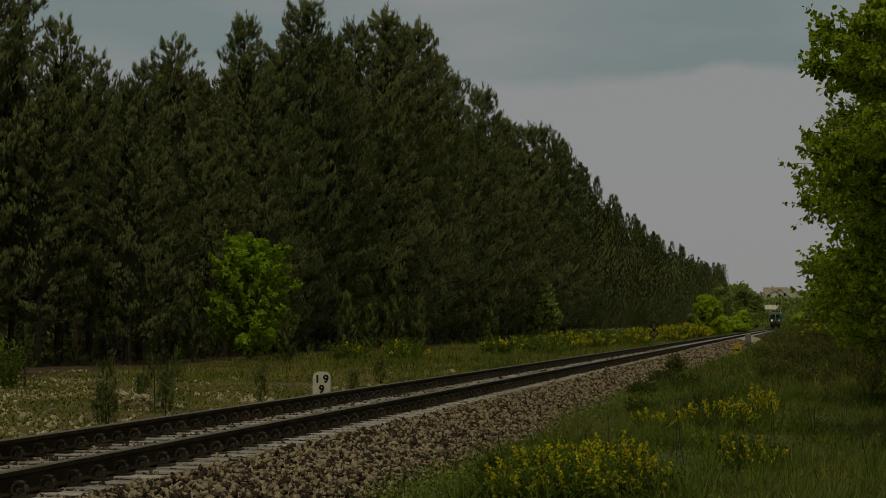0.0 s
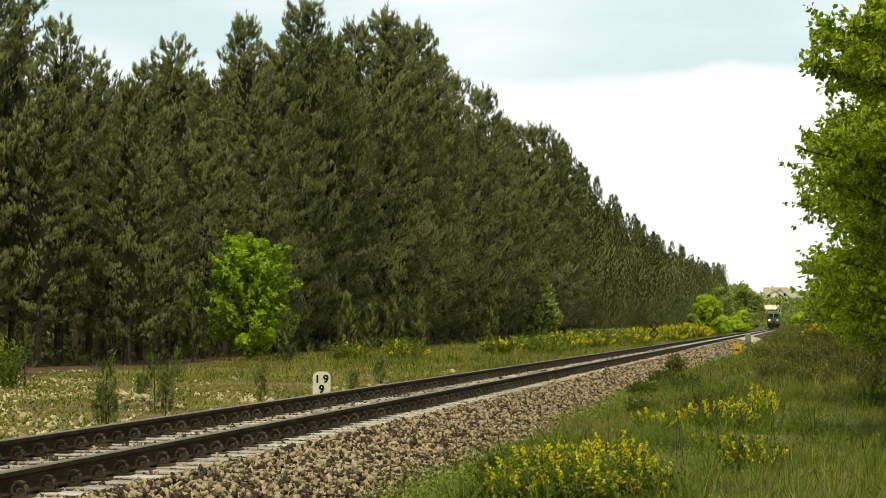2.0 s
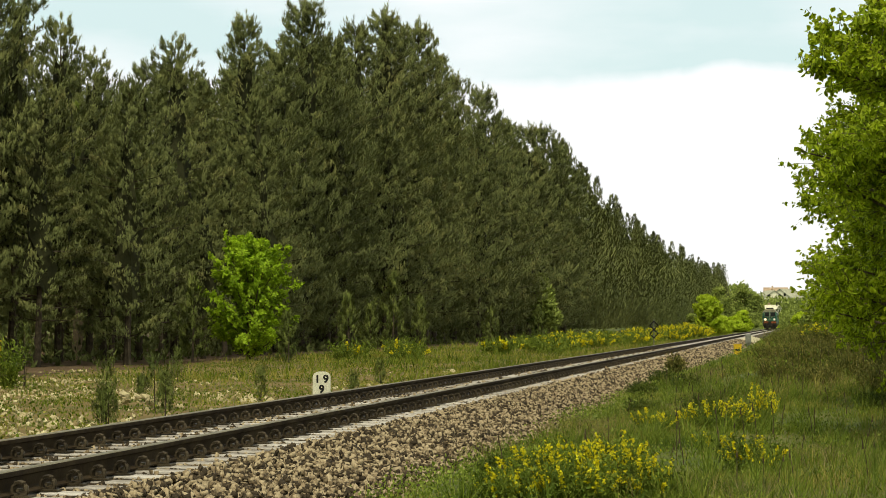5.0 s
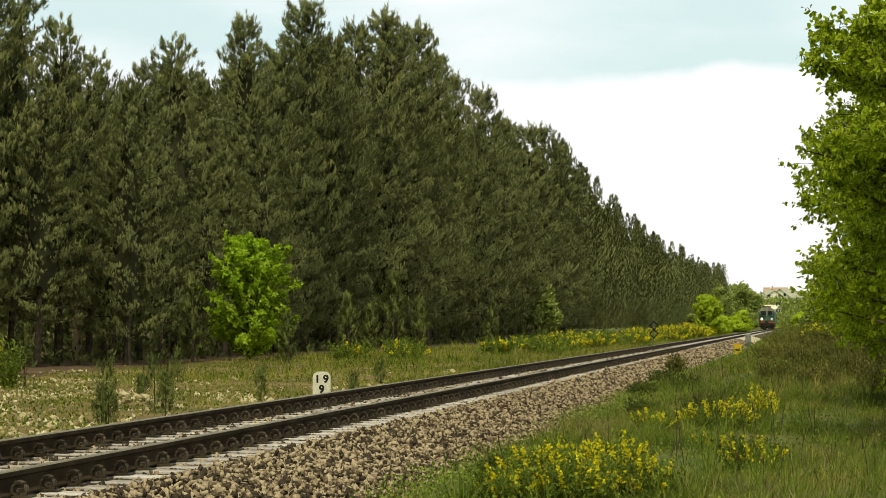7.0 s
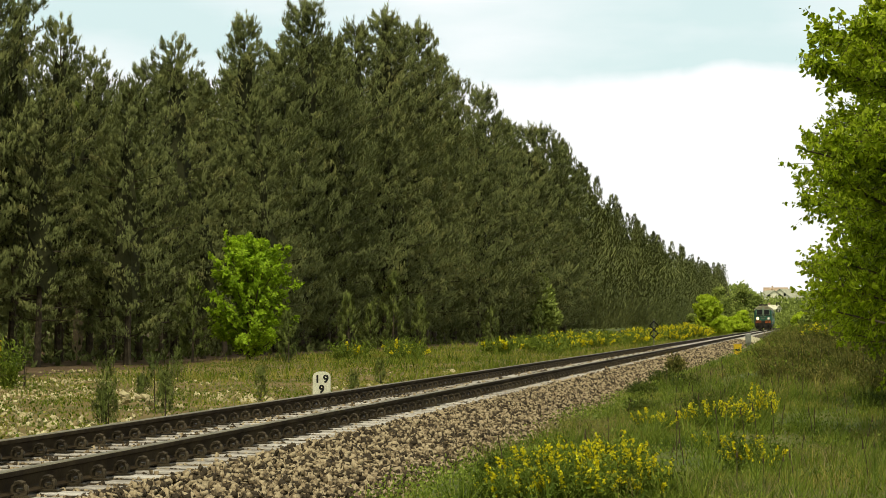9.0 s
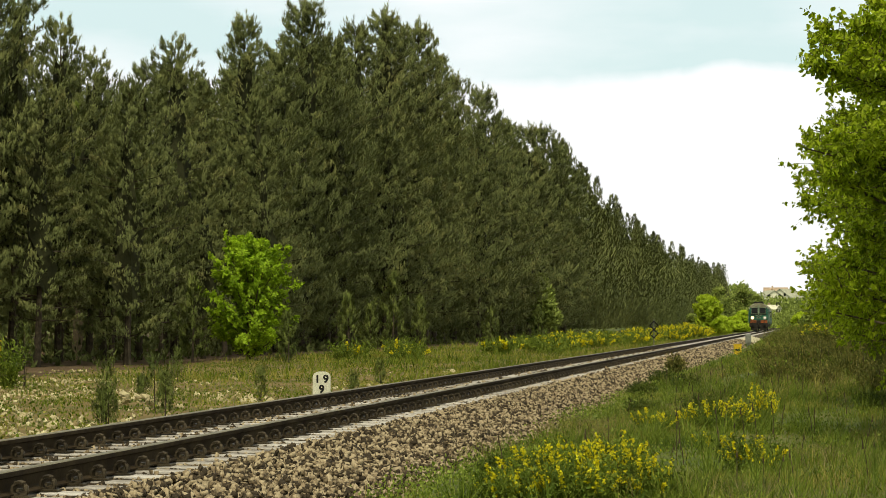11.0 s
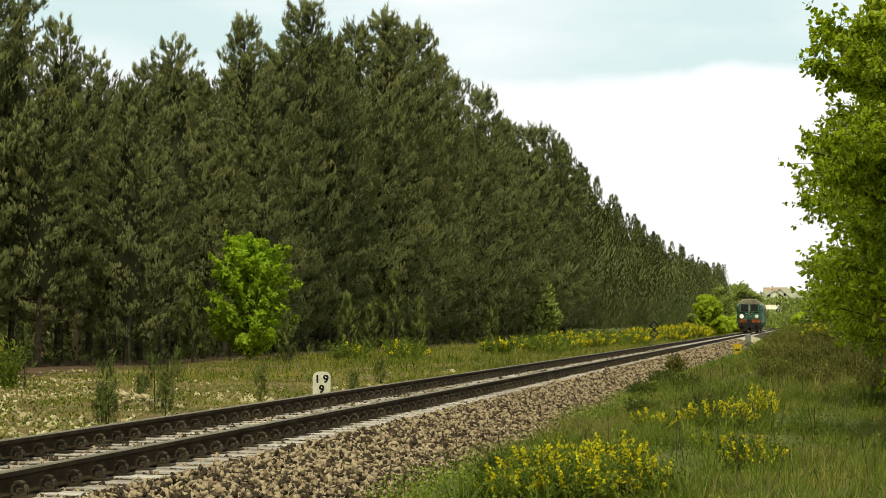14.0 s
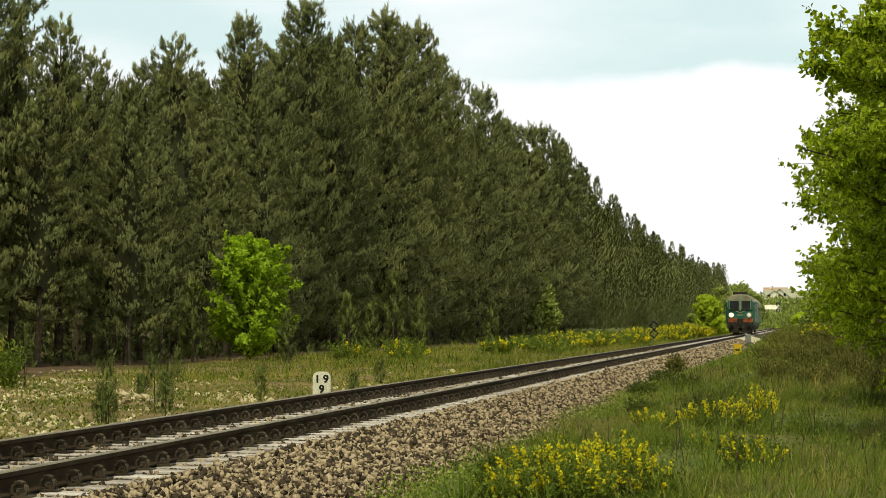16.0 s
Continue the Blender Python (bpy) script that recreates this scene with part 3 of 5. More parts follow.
# ---- leafy trees ----
def leaf_mesh(P, A, size, rng, mat, name="leaves", centre=None):
    """Pointed oval leaves, folded along the midrib."""
    m = len(P)
    A = A / np.linalg.norm(A, axis=1, keepdims=True)
    R = rng.normal(0, 1, (m, 3))
    S = np.cross(A, R); S /= np.linalg.norm(S, axis=1, keepdims=True)
    Nn = np.cross(S, A)
    ln = (size * rng.uniform(0.6, 1.25, m))[:, None]
    wd = ln * rng.uniform(0.28, 0.40, m)[:, None]
    V = np.zeros((m, 6, 3))
    V[:, 0] = P
    V[:, 1] = P + A * ln * 0.30 + S * wd * 0.9 + Nn * ln * 0.08
    V[:, 2] = P + A * ln * 0.66 + S * wd * 0.8 + Nn * ln * 0.04
    V[:, 3] = P + A * ln - Nn * ln * 0.12
    V[:, 4] = P + A * ln * 0.66 - S * wd * 0.8 + Nn * ln * 0.04
    V[:, 5] = P + A * ln * 0.30 - S * wd * 0.9 + Nn * ln * 0.08
    b = (np.arange(m) * 6)[:, None]
    F = np.concatenate([b + np.array([t]) for t in ((0, 1, 2), (0, 2, 3), (0, 3, 4), (0, 4, 5))])
    if centre is not None:
        return mass_mesh(name, V.reshape(-1, 3)[F].reshape(-1, 3), centre, 0.45, mat)
    return mesh_np(name, V.reshape(-1, 3), F, mat)


def leafy_branch(parent, start, end, spread, twigs, per_twig, leaf, rng, droop=0.15, mat=None, name="branch", centre=None):
    """A limb with twigs; the leaves are a part of it. The limb's origin is at its foot."""
    start, end = np.array(start, float), np.array(end, float)
    d = end - start
    L = np.linalg.norm(d)
    bm = bmesh.new()
    mid = d * 0.5 + np.array([0, 0, 0.06 * L])
    r = 0.012 + 0.012 * L
    tube(bm, [(0, 0, 0), mid, d], [r, r * 0.6, 0.006], 5)
    P, A = [], []
    for i in range(twigs):
        q = rng.uniform(0.12, 1.0)
        s = (mid * 2 * q if q < 0.5 else mid + (d - mid) * (q * 2 - 1))
        v = rng.normal(0, 1, 3); v[2] = v[2] * 0.7 + 0.25
        v = v / np.linalg.norm(v) + 0.6 * d / L
        tl = spread * rng.uniform(0.5, 1.15) * (1.1 - 0.45 * q)
        e = s + v / np.linalg.norm(v) * tl
        tube(bm, [s, e], [0.007, 0.003], 3)
        u = rng.uniform(0.15, 1.0, per_twig)[:, None]
        pts = s + (e - s) * u + rng.normal(0, 0.03 + 0.01 * spread, (per_twig, 3))
        ax = rng.normal(0, 0.8, (per_twig, 3)) + (e - s) / tl * 0.5 + np.array([0, 0, -droop * 3])
        P.append(pts); A.append(ax)
    br = part(name, bm, M_TWIG, parent)
    br.location = start
    part_me("foliage", leaf_mesh(np.concatenate(P), np.concatenate(A), leaf, rng, mat or M_LEAF, "foliage", centre), br)
    return br


SWAY = []


def leafy_tree(x, y, h, radius, low, seed, label, limbs, twigs, per_twig, leaf, mat=None, name="broadleaf_tree", sway=0.0, group="", cone=False):
    rng = np.random.default_rng(seed)
    t = thing(name, pose(x, y, float(ground_z(x, y))), label, "tree", group)
    bm = bmesh.new()
    zs = np.linspace(-0.2, h * 0.93, 9)
    tube(bm, [(0.12 * math.sin(z * 0.7 + seed), 0.1 * math.cos(z * 0.9), z) for z in zs], [(0.03 + 0.016 * h) * max(0.08, 1 - z / h) for z in zs], 8)
    part("trunk", bm, M_TWIG, t)
    for i in range(limbs):
        q = (i + 0.5) / limbs
        z0 = low + (h * 0.9 - low) * q
        a = i * 2.399 + rng.normal(0, 0.3)
        R = radius * (0.35 + 0.55 * math.sin(math.pi * min(1, 0.22 + 0.72 * q))) * rng.uniform(0.8, 1.12)
        if cone:
            R = radius * float(np.interp(q, [0, 0.3, 0.65, 1], [0.95, 1.0, 0.66, 0.16])) * rng.uniform(0.85, 1.15)
        elif q > 0.9:
            R *= 0.5
        s = (0.12 * math.sin(z0 * 0.7 + seed), 0.1 * math.cos(z0 * 0.9), z0)
        e = (s[0] + R * math.cos(a), s[1] + R * math.sin(a), z0 + R * (rng.uniform(0.2, 0.8) + (0.1 + 1.5 * q if cone else -0.15)))
        b = leafy_branch(t, s, e, (0.2 if cone else 0.33) * radius * (1.1 - 0.3 * q), twigs, per_twig, leaf, rng, 0.05 if cone else 0.3, mat=mat, centre=(-s[0], -s[1], h * 0.4 - s[2]))
        if sway:
            SWAY.append((b, sway * rng.uniform(0.6, 1.3), rng.uniform(0, 6.28), rng.uniform(0.35, 0.6)))
    return t


VERGE = "leafy trees of the verge"
cherry = leafy_tree(2.05, 28.5, 8.2, 1.98, 0.8, 21, "fresh green leafy cherry tree on the grassy verge", 54, 46, 24, 0.088, sway=0.9, group=VERGE)
bough_rng = np.random.default_rng(27)
for z0, e, tw in ((2.9, (-2.10, -0.3, 3.72), 26), (3.3, (-1.85, 0.2, 3.95), 20), (4.3, (-1.5, -0.2, 5.05), 24), (3.9, (-1.4, 0.1, 4.55), 22), (1.6, (-1.65, 0.3, 2.35), 24), (1.1, (-1.7, -0.2, 1.75), 26)):
    # long boughs that reach out toward the track
    b = leafy_branch(cherry, (0.0, 0.05, z0), e, 0.30, tw, 13, 0.09, bough_rng, droop=0.3, centre=(0, 0, 3.3 - z0))
    SWAY.append((b, 0.9 * bough_rng.uniform(0.8, 1.2), bough_rng.uniform(0, 6.28), bough_rng.uniform(0.35, 0.5)))
leafy_tree(2.6, 36.0, 8.0, 2.5, 0.5, 22, "fresh green leafy cherry tree on the grassy verge", 48, 44, 24, 0.092, sway=0.6, group=VERGE)
leafy_tree(2.8, 47.0, 7.8, 3.1, 0.3, 23, "dense green leafy tree behind the verge", 42, 42, 20, 0.115, group=VERGE)
leafy_tree(3.3, 62.0, 8.2, 3.75, 0.3, 24, "dense green leafy tree behind the verge", 42, 38, 18, 0.14, group=VERGE)
leafy_tree(4.1, 82.0, 8.0, 4.75, 0.2, 25, "dense green leafy tree behind the verge", 40, 36, 16, 0.18, group=VERGE)
leafy_tree(-23.4, 95.0, 4.75, 1.95, 0.05, 31, "bright spring-green young oak at the forest edge", 74, 28, 13, 0.15, mat=M_OAK, cone=True, name="young_oak")


# ---- grass ----
def grass_mesh(name, n, xr, yr, height, width, seed, mat, keep=None, clump=0.0):
    rng = np.random.default_rng(seed)
    x = rng.uniform(*xr, n); y = rng.uniform(*yr, n)
    if keep is not None:
        k = rng.random(n) < keep(x, y)
        x, y = x[k], y[k]
    n = len(x)
    a = rng.uniform(0, 6.283, n)
    h = height * rng.uniform(0.45, 1.25, n) * (0.7 + 0.5 * np.sin(x * 1.7 + y * 0.31) * np.sin(y * 0.6 + x * 0.4))
    ln = h * rng.uniform(0.2, 1.1, n)
    b = rng.uniform(0, 6.283, n)
    base = np.stack([x, y, ground_z(x, y) - 0.02], 1)
    sd = np.stack([np.cos(a), np.sin(a), 0 * a], 1) * (width * rng.uniform(0.6, 1.3, n))[:, None]
    bend = np.stack([np.cos(b), np.sin(b), 0 * b], 1) * ln[:, None]
    up = np.stack([0 * h, 0 * h, h], 1)
    V = np.zeros((n, 5, 3))
    V[:, 0] = base - sd * 0.5; V[:, 1] = base + sd * 0.5
    V[:, 2] = base + sd * 0.36 + up * 0.6 + bend * 0.3; V[:, 3] = base - sd * 0.36 + up * 0.6 + bend * 0.3
    V[:, 4] = base + up + bend
    i = (np.arange(n) * 5)[:, None]
    F = np.concatenate([i + np.array([[0, 1, 2]]), i + np.array([[0, 2, 3]]), i + np.array([[3, 2, 4]])])
    return mesh_np(name, V.reshape(-1, 3), F, mat)


def patchy(x, y):
    """Uneven cover: thicker clumps and thin spots."""
    return np.clip(0.55 + 0.6 * np.sin(x * 2.1 + 0.4 * y) * np.sin(y * 0.9 - x * 0.7) + 0.35 * np.sin(x * 5.1 - y * 1.7), 0.12, 1)


def build_grass():
    g = grass_mesh("meadow_grass", 120000, (-4.0, 3.2), (16, 46), 0.19, 0.008, 41, M_GRASS, lambda x, y: smooth01(x, -3.9, -2.7) * patchy(x, y))
    tagged(new("meadow_grass", g), "green meadow grass on the verge", "grass", kind="stuff")
    g = grass_mesh("dry_stalks", 16000, (-3.6, 3.2), (18, 60), 0.34, 0.007, 44, M_DRY, lambda x, y: patchy(y * 0.7, x * 1.7))
    tagged(new("dry_stalks", g), "thin brown dry stalks in the meadow", "grass", kind="stuff")
    g = grass_mesh("tall_dry_grass", 80000, (-3.9, 5.5), (36, 130), 0.40, 0.016, 42, M_DRY, lambda x, y: smooth01(x, -2.0, -0.5) * smooth01(y, 36, 60) * patchy(x * 0.8, y * 0.5))
    tagged(new("tall_dry_grass", g), "tall half-dry grass on the bank", "grass", kind="stuff")
    g = grass_mesh("bank_grass", 80000, (-3.9, 5.5), (40, 150), 0.26, 0.018, 45, M_GRASS, lambda x, y: smooth01(x, -3.2, -1.4) * patchy(x * 0.6, y * 0.4))
    tagged(new("bank_grass", g), "green grass on the bank", "grass", kind="stuff")
    g = grass_mesh("sparse_grass", 56000, (-25.5, -9.0), (24, 150), 0.16, 0.016, 43, M_DRY, lambda x, y: np.maximum(smooth01(x, -23, -21), smooth01(y, 80, 92)) * patchy(x * 0.35, y * 0.22) * (0.35 + 0.65 * smooth01(y, 50, 90)))
    tagged(new("sparse_grass", g), "sparse yellow-green grass on sandy ground", "grass", kind="stuff")
    g = grass_mesh("trackside_grass", 45000, (-24, -8.7), (60, 330), 0.40, 0.04, 46, M_GRASS, lambda x, y: patchy(x * 0.3, y * 0.13) * np.maximum(smooth01(x, -21, -16), smooth01(y, 84, 100)))
    tagged(new("trackside_grass", g), "green grass and weeds along the track", "grass", kind="stuff")
    g = grass_mesh("strip_grass", 34000, (-23, -9.0), (24, 66), 0.15, 0.012, 48, M_GRASS, lambda x, y: patchy(x * 0.8 + 1, y * 0.35))
    tagged(new("strip_grass", g), "short yellow-green grass among rubble", "grass", kind="stuff")
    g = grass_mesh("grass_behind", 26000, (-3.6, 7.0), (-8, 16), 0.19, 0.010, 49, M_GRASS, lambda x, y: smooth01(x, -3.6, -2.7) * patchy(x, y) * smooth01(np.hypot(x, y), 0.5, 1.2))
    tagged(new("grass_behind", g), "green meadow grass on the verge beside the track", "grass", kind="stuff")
    # dead grey-brown grass in patches
    M_DEAD = material("dead grey-brown grass", [(0.10, 0.085, 0.04), (0.19, 0.155, 0.08), (0.30, 0.25, 0.15)], rough=0.8, scale=0.8, fine=8, bump=0, per="island", spread=0.4, translucent=0.15)
    def dead(x, y):
        k = 0.0 * x
        for cx, cy, rx, ry in ((-2.75, 31.5, 0.55, 5.0), (-0.2, 20.3, 0.9, 1.5), (0.9, 44.0, 1.3, 4.0), (-1.9, 42.0, 0.7, 6.0), (0.2, 26.5, 0.6, 2.0), (-2.4, 58.0, 0.6, 8.0), (1.6, 31.0, 0.8, 3.0)):
            k = np.maximum(k, np.exp(-((x - cx) / rx) ** 2 - ((y - cy) / ry) ** 2))
        return k
    g = grass_mesh("dead_grass", 60000, (-3.6, 3.0), (17, 64), 0.22, 0.008, 54, M_DEAD, dead)
    tagged(new("dead_grass", g), "dead grey-brown grass patches in the verge", "grass", kind="stuff")
    # taller tussocks
    rng = np.random.default_rng(53)
    m = 230
    cx, cy = rng.uniform(-3.0, 3.0, m), 18 + 60 * rng.random(m) ** 1.4
    n = m * 46
    c = rng.integers(0, m, n)
    P = np.stack([cx[c] + rng.normal(0, 0.07, n), cy[c] + rng.normal(0, 0.07, n)], 1)
    P = np.concatenate([P, ground_z(P[:, 0], P[:, 1])[:, None] - 0.02], 1)
    A = np.stack([rng.normal(0, 0.38, n), rng.normal(0, 0.38, n), np.ones(n)], 1)
    V, F = blades(P, A, 0.34, 0.013, 1, 0.5, rng)
    tagged(new("grass_tussocks", mesh_np("grass_tussocks", V, F, M_BROOM)), "dark green grass tussocks in the verge", "grass", kind="stuff")
    rng = np.random.default_rng(47)
    for nm, n, xr, yr, top, s, mt, lb in (("verge_weeds", 34000, (-3.9, 3.2), (16, 48), 0.20, 0.034, M_BROOM, "small leafy weeds in the verge grass"),
                                          ("bank_weeds", 22000, (-3.7, 5.5), (45, 140), 0.40, 0.06, M_BROOM, "leafy weeds on the grassy bank"),
                                          ("edge_weeds", 26000, (-4.1, -2.7), (17, 70), 0.15, 0.034, M_HERB, "pale green leafy weeds at the ballast edge"),
                                          ("sand_weeds", 60000, (-22.6, -8.9), (26, 120), 0.16, 0.055, M_GRASS, "low leafy plants on sandy ground")):
        x = rng.uniform(*xr, n); y = rng.uniform(*yr, n)
        k = rng.random(n) < patchy(x * 0.9 + 3, y * 0.6) * (smooth01(x, -3.8, -2.6) if xr[1] == 3.2 else smooth01(x, -2.8, -1.6) if xr[1] > 0 else smooth01(x, -4.1, -3.5) * (1 - smooth01(x, -3.0, -2.7)) if xr[1] > -3 else 1.0)
        x, y = x[k], y[k]
        P = np.stack([x, y, ground_z(x, y) + top * rng.random(len(x)) ** 1.5], 1)
        A = rng.normal(0, 0.7, (len(x), 3)) + np.array([0, 0, 0.8])
        tagged(new(nm, leaf_mesh(P, A, s, rng, mt, nm)), lb, "weeds", kind="stuff")

build_grass()

# ---- locomotive ----
M_GREEN = material("dark green loco paint", [(0.016, 0.055, 0.045), (0.022, 0.095, 0.075), (0.035, 0.135, 0.105)], rough=0.5, scale=1.2, fine=30, bump=0.05)
M_ROOF = material("grey loco roof", [(0.14, 0.13, 0.10), (0.26, 0.25, 0.20)], rough=0.6, scale=1.2, fine=20)
M_ORANGE = material("faded orange loco band", [(0.06, 0.024, 0.012), (0.16, 0.052, 0.020), (0.32, 0.085, 0.030)], rough=0.5, scale=2, fine=30, bump=0.05)
M_UNDER = material("oily dark underframe", [(0.012, 0.011, 0.010), (0.035, 0.031, 0.027)], rough=0.6, scale=3, fine=30)
M_CREAM = material("pale window frame paint", [(0.12, 0.17, 0.13), (0.22, 0.27, 0.22)], rough=0.5, scale=3, fine=40, bump=0)
M_PANE = material("dark cab window glass", [(0.008, 0.010, 0.011), (0.018, 0.02, 0.02)], rough=0.2, scale=1, fine=3, bump=0, spec=0.22)
M_LAMP = glow("warm headlamp", (1.0, 0.74, 0.36), 1.6, 0.4)
M_LAMP2 = glow("faint headlamp", (1.0, 0.84, 0.55), 0.45, 0.35)

HALF_W = 1.47


def body_ring(k, y, grow=1.0, z0=1.05, drop=0.0):
    """A ring of the body: upright sides, round shoulders and an arched roof."""
    pts = []
    w = HALF_W * grow
    pts.append((-w + 0.06, z0)); pts.append((-w, z0 + 0.12)); pts.append((-w, 3.15 - drop))
    for i in range(1, k):
        a = math.pi - math.pi * i / k
        pts.append((w * math.copysign(abs(math.cos(a)) ** 0.72, math.cos(a)), 3.15 - drop + (1.03 - drop * 0.3) * math.sin(a) ** 0.9))
    pts.append((w, 3.15 - drop)); pts.append((w, z0 + 0.12)); pts.append((w - 0.06, z0))
    return [(x, y, z) for x, z in pts]


def loft(bm, rings, mat=0):
    vs = [[bm.verts.new(p) for p in r] for r in rings]
    n = len(vs[0])
    for a, b in zip(vs, vs[1:]):
        for k in range(n):
            bm.faces.new((a[k], a[(k + 1) % n], b[(k + 1) % n], b[k])).material_index = mat
    bm.faces.new(vs[0]).material_index = mat; bm.faces.new(vs[-1][::-1]).material_index = mat
    return vs


def disc(bm, c, r, depth, seg=20, dome=0.0):
    """A round lens or drum that faces -Y."""
    rings = [(r, c[1]), (r, c[1] - depth), (r * 0.7, c[1] - depth - dome), (r * 0.1, c[1] - depth - dome * 1.3)]
    loft(bm, [[(c[0] + q * math.cos(6.2832 * i / seg), y, c[2] + q * math.sin(6.2832 * i / seg)) for i in range(seg)] for q, y in rings])


def build_loco():
    t = thing("locomotive", pose(TRACK_X, 578.4, 0), "dark green diesel locomotive with an orange band and lit headlamp", "locomotive")
    LEN = 16.6
    bm = bmesh.new()
    loft(bm, [body_ring(14, 0.10, 0.90, drop=0.10), body_ring(14, 0.28, 0.965, drop=0.03), body_ring(14, 0.7, 1.0), body_ring(14, LEN - 0.7, 1.0), body_ring(14, LEN - 0.28, 0.965, drop=0.03), body_ring(14, LEN - 0.1, 0.90, drop=0.10)])
    for f in bm.faces:
        if f.calc_center_median().z > 3.3:
            f.material_index = 1
    part("body", bm, [M_GREEN, M_ROOF], t, "dark green body under a grey arched roof")
    # windscreens, frames and the pillar between
    for s in (-1, 1):
        bm = bmesh.new()
        box(bm, (s * 0.60, 0.075, 3.06), (1.02, 0.10, 0.94), 0.04)
        wf = part("windscreen", bm, M_CREAM, t, "pale green windscreen frame")
        bm = bmesh.new()
        box(bm, (s * 0.60, 0.03, 3.06), (0.92, 0.04, 0.84), 0.015)
        part("pane", bm, M_PANE, wf)
        bm = bmesh.new()
        tube(bm, [(s * 0.40, 0.0, 2.66), (s * 0.52, -0.005, 3.06)], [0.012, 0.008], 4)
        part("wiper", bm, M_UNDER, wf)
    bm = bmesh.new(); box(bm, (0, 0.05, 2.95), (0.14, 0.10, 1.15), 0.02)
    part("centre_pillar", bm, M_CREAM, t)
    # pale weathered brow over the windscreens
    ring = [(x, z) for x, _, z in body_ring(14, 0, 0.905, drop=0.09) if z > 3.5]
    bm = bmesh.new(); extrude_y(bm, [(ring[0][0], 3.56)] + ring + [(ring[-1][0], 3.56)], 0.06, 0.14)
    part("brow", bm, M_ROOF, t, "weathered tan brow")
    # lower orange band across the nose, and stripes along the sides
    for s in (-1, 1):
        bm = bmesh.new(); box(bm, (s * 0.80, 0.05, 1.42), (0.98, 0.12, 0.46), 0.05)
        part("front_band", bm, M_ORANGE, t, "faded orange front panel")
    bm = bmesh.new(); box(bm, (0, 0.06, 1.36), (0.6, 0.10, 0.50), 0.04)
    part("coupling_plate", bm, M_UNDER, t)
    bm = bmesh.new(); box(bm, (1.24, 0.10, 1.42), (0.22, 0.16, 0.42), 0.03)
    part("corner_box", bm, M_ROOF, t, "pale corner box")
    bm = bmesh.new()
    tube(bm, [(-0.5, 0.045, 2.42), (0, 0.035, 2.18), (0.5, 0.045, 2.42)], [0.05, 0.06, 0.05], 5)
    part("nose_trim", bm, M_CREAM, t, "pale chevron trim")
    for s in (-1, 1):
        bm = bmesh.new(); box(bm, (s * (HALF_W + 0.004), LEN / 2, 1.40), (0.02, LEN - 1.6, 0.30), 0.004)
        part("side_band", bm, M_ORANGE, t)
        bm = bmesh.new(); box(bm, (s * (HALF_W + 0.004), 2.0, 2.85), (0.02, 0.75, 0.7), 0.004)
        part("cab_side_window", bm, M_PANE, t)
        bm = bmesh.new(); box(bm, (s * (HALF_W + 0.006), 1.05, 2.25), (0.03, 0.62, 2.0), 0.01)
        part("cab_door", bm, M_GREEN, t)
        for i in range(6):
            bm = bmesh.new(); box(bm, (s * (HALF_W + 0.004), 4.3 + i * 1.6, 2.75), (0.02, 0.9, 0.55), 0.004)
            part("side_window", bm, M_PANE, t)
        for i in range(2):
            bm = bmesh.new()
            tube(bm, [(s * (HALF_W + 0.06), 0.68 + i * 0.74, 1.2), (s * (HALF_W + 0.06), 0.68 + i * 0.74, 2.9)], [0.02, 0.02], 5)
            part("handrail", bm, M_CREAM, t)
    # headlamps, top lamp, number plate and handrails on the nose
    for s, m, lb in ((-1, M_LAMP, "bright lit headlamp"), (1, M_LAMP2, "dim headlamp")):
        bm = bmesh.new(); disc(bm, (s * 0.92, 0.10, 1.98), 0.30, 0.16)
        h = part("headlamp_housing", bm, M_UNDER if s < 0 else M_CREAM, t)
        bm = bmesh.new(); disc(bm, (s * 0.92, -0.07, 1.98), 0.25 if s < 0 else 0.19, 0.02, dome=0.03)
        part("headlamp_lens", bm, m, h, lb)
        bm = bmesh.new(); disc(bm, (s * 1.08, 0.06, 1.50), 0.10, 0.08)
        part("tail_lamp", bm, M_ORANGE, t)
    bm = bmesh.new(); disc(bm, (0, 0.22, 3.72), 0.17, 0.2, dome=0.02)
    part("top_lamp", bm, M_CREAM, t)
    bm = bmesh.new(); box(bm, (0, 0.085, 1.98), (0.62, 0.05, 0.18), 0.01)
    pl = part("number_plate", bm, M_CREAM, t, "pale plate with plain bars")
    for i in range(5):
        bm = bmesh.new(); box(bm, (-0.2 + i * 0.1, 0.055, 1.98), (0.05, 0.02, 0.10))
        part("plate_bar", bm, M_UNDER, pl)
    # pale rain gutters along the roof's shoulders, curving down round the cab
    M_SILVER = material("pale weathered aluminium", [(0.36, 0.36, 0.33), (0.52, 0.52, 0.48)], rough=0.45, scale=2, fine=30, bump=0.05, metal=0.2)
    for s in (-1, 1):
        bm = bmesh.new()
        tube(bm, [(s * 1.30, 0.16, 2.2), (s * 1.31, 0.15, 3.0), (s * 1.36, 0.3, 3.42), (s * 1.47, 0.8, 3.46), (s * 1.47, LEN - 0.8, 3.46)], [0.03, 0.045, 0.06, 0.07, 0.07], 6)
        part("gutter", bm, M_SILVER, t, "pale aluminium gutter")
    bm = bmesh.new(); box(bm, (0, 0.045, 2.5), (2.5, 0.06, 0.07), 0.015)
    part("waist_rail", bm, M_UNDER, t)
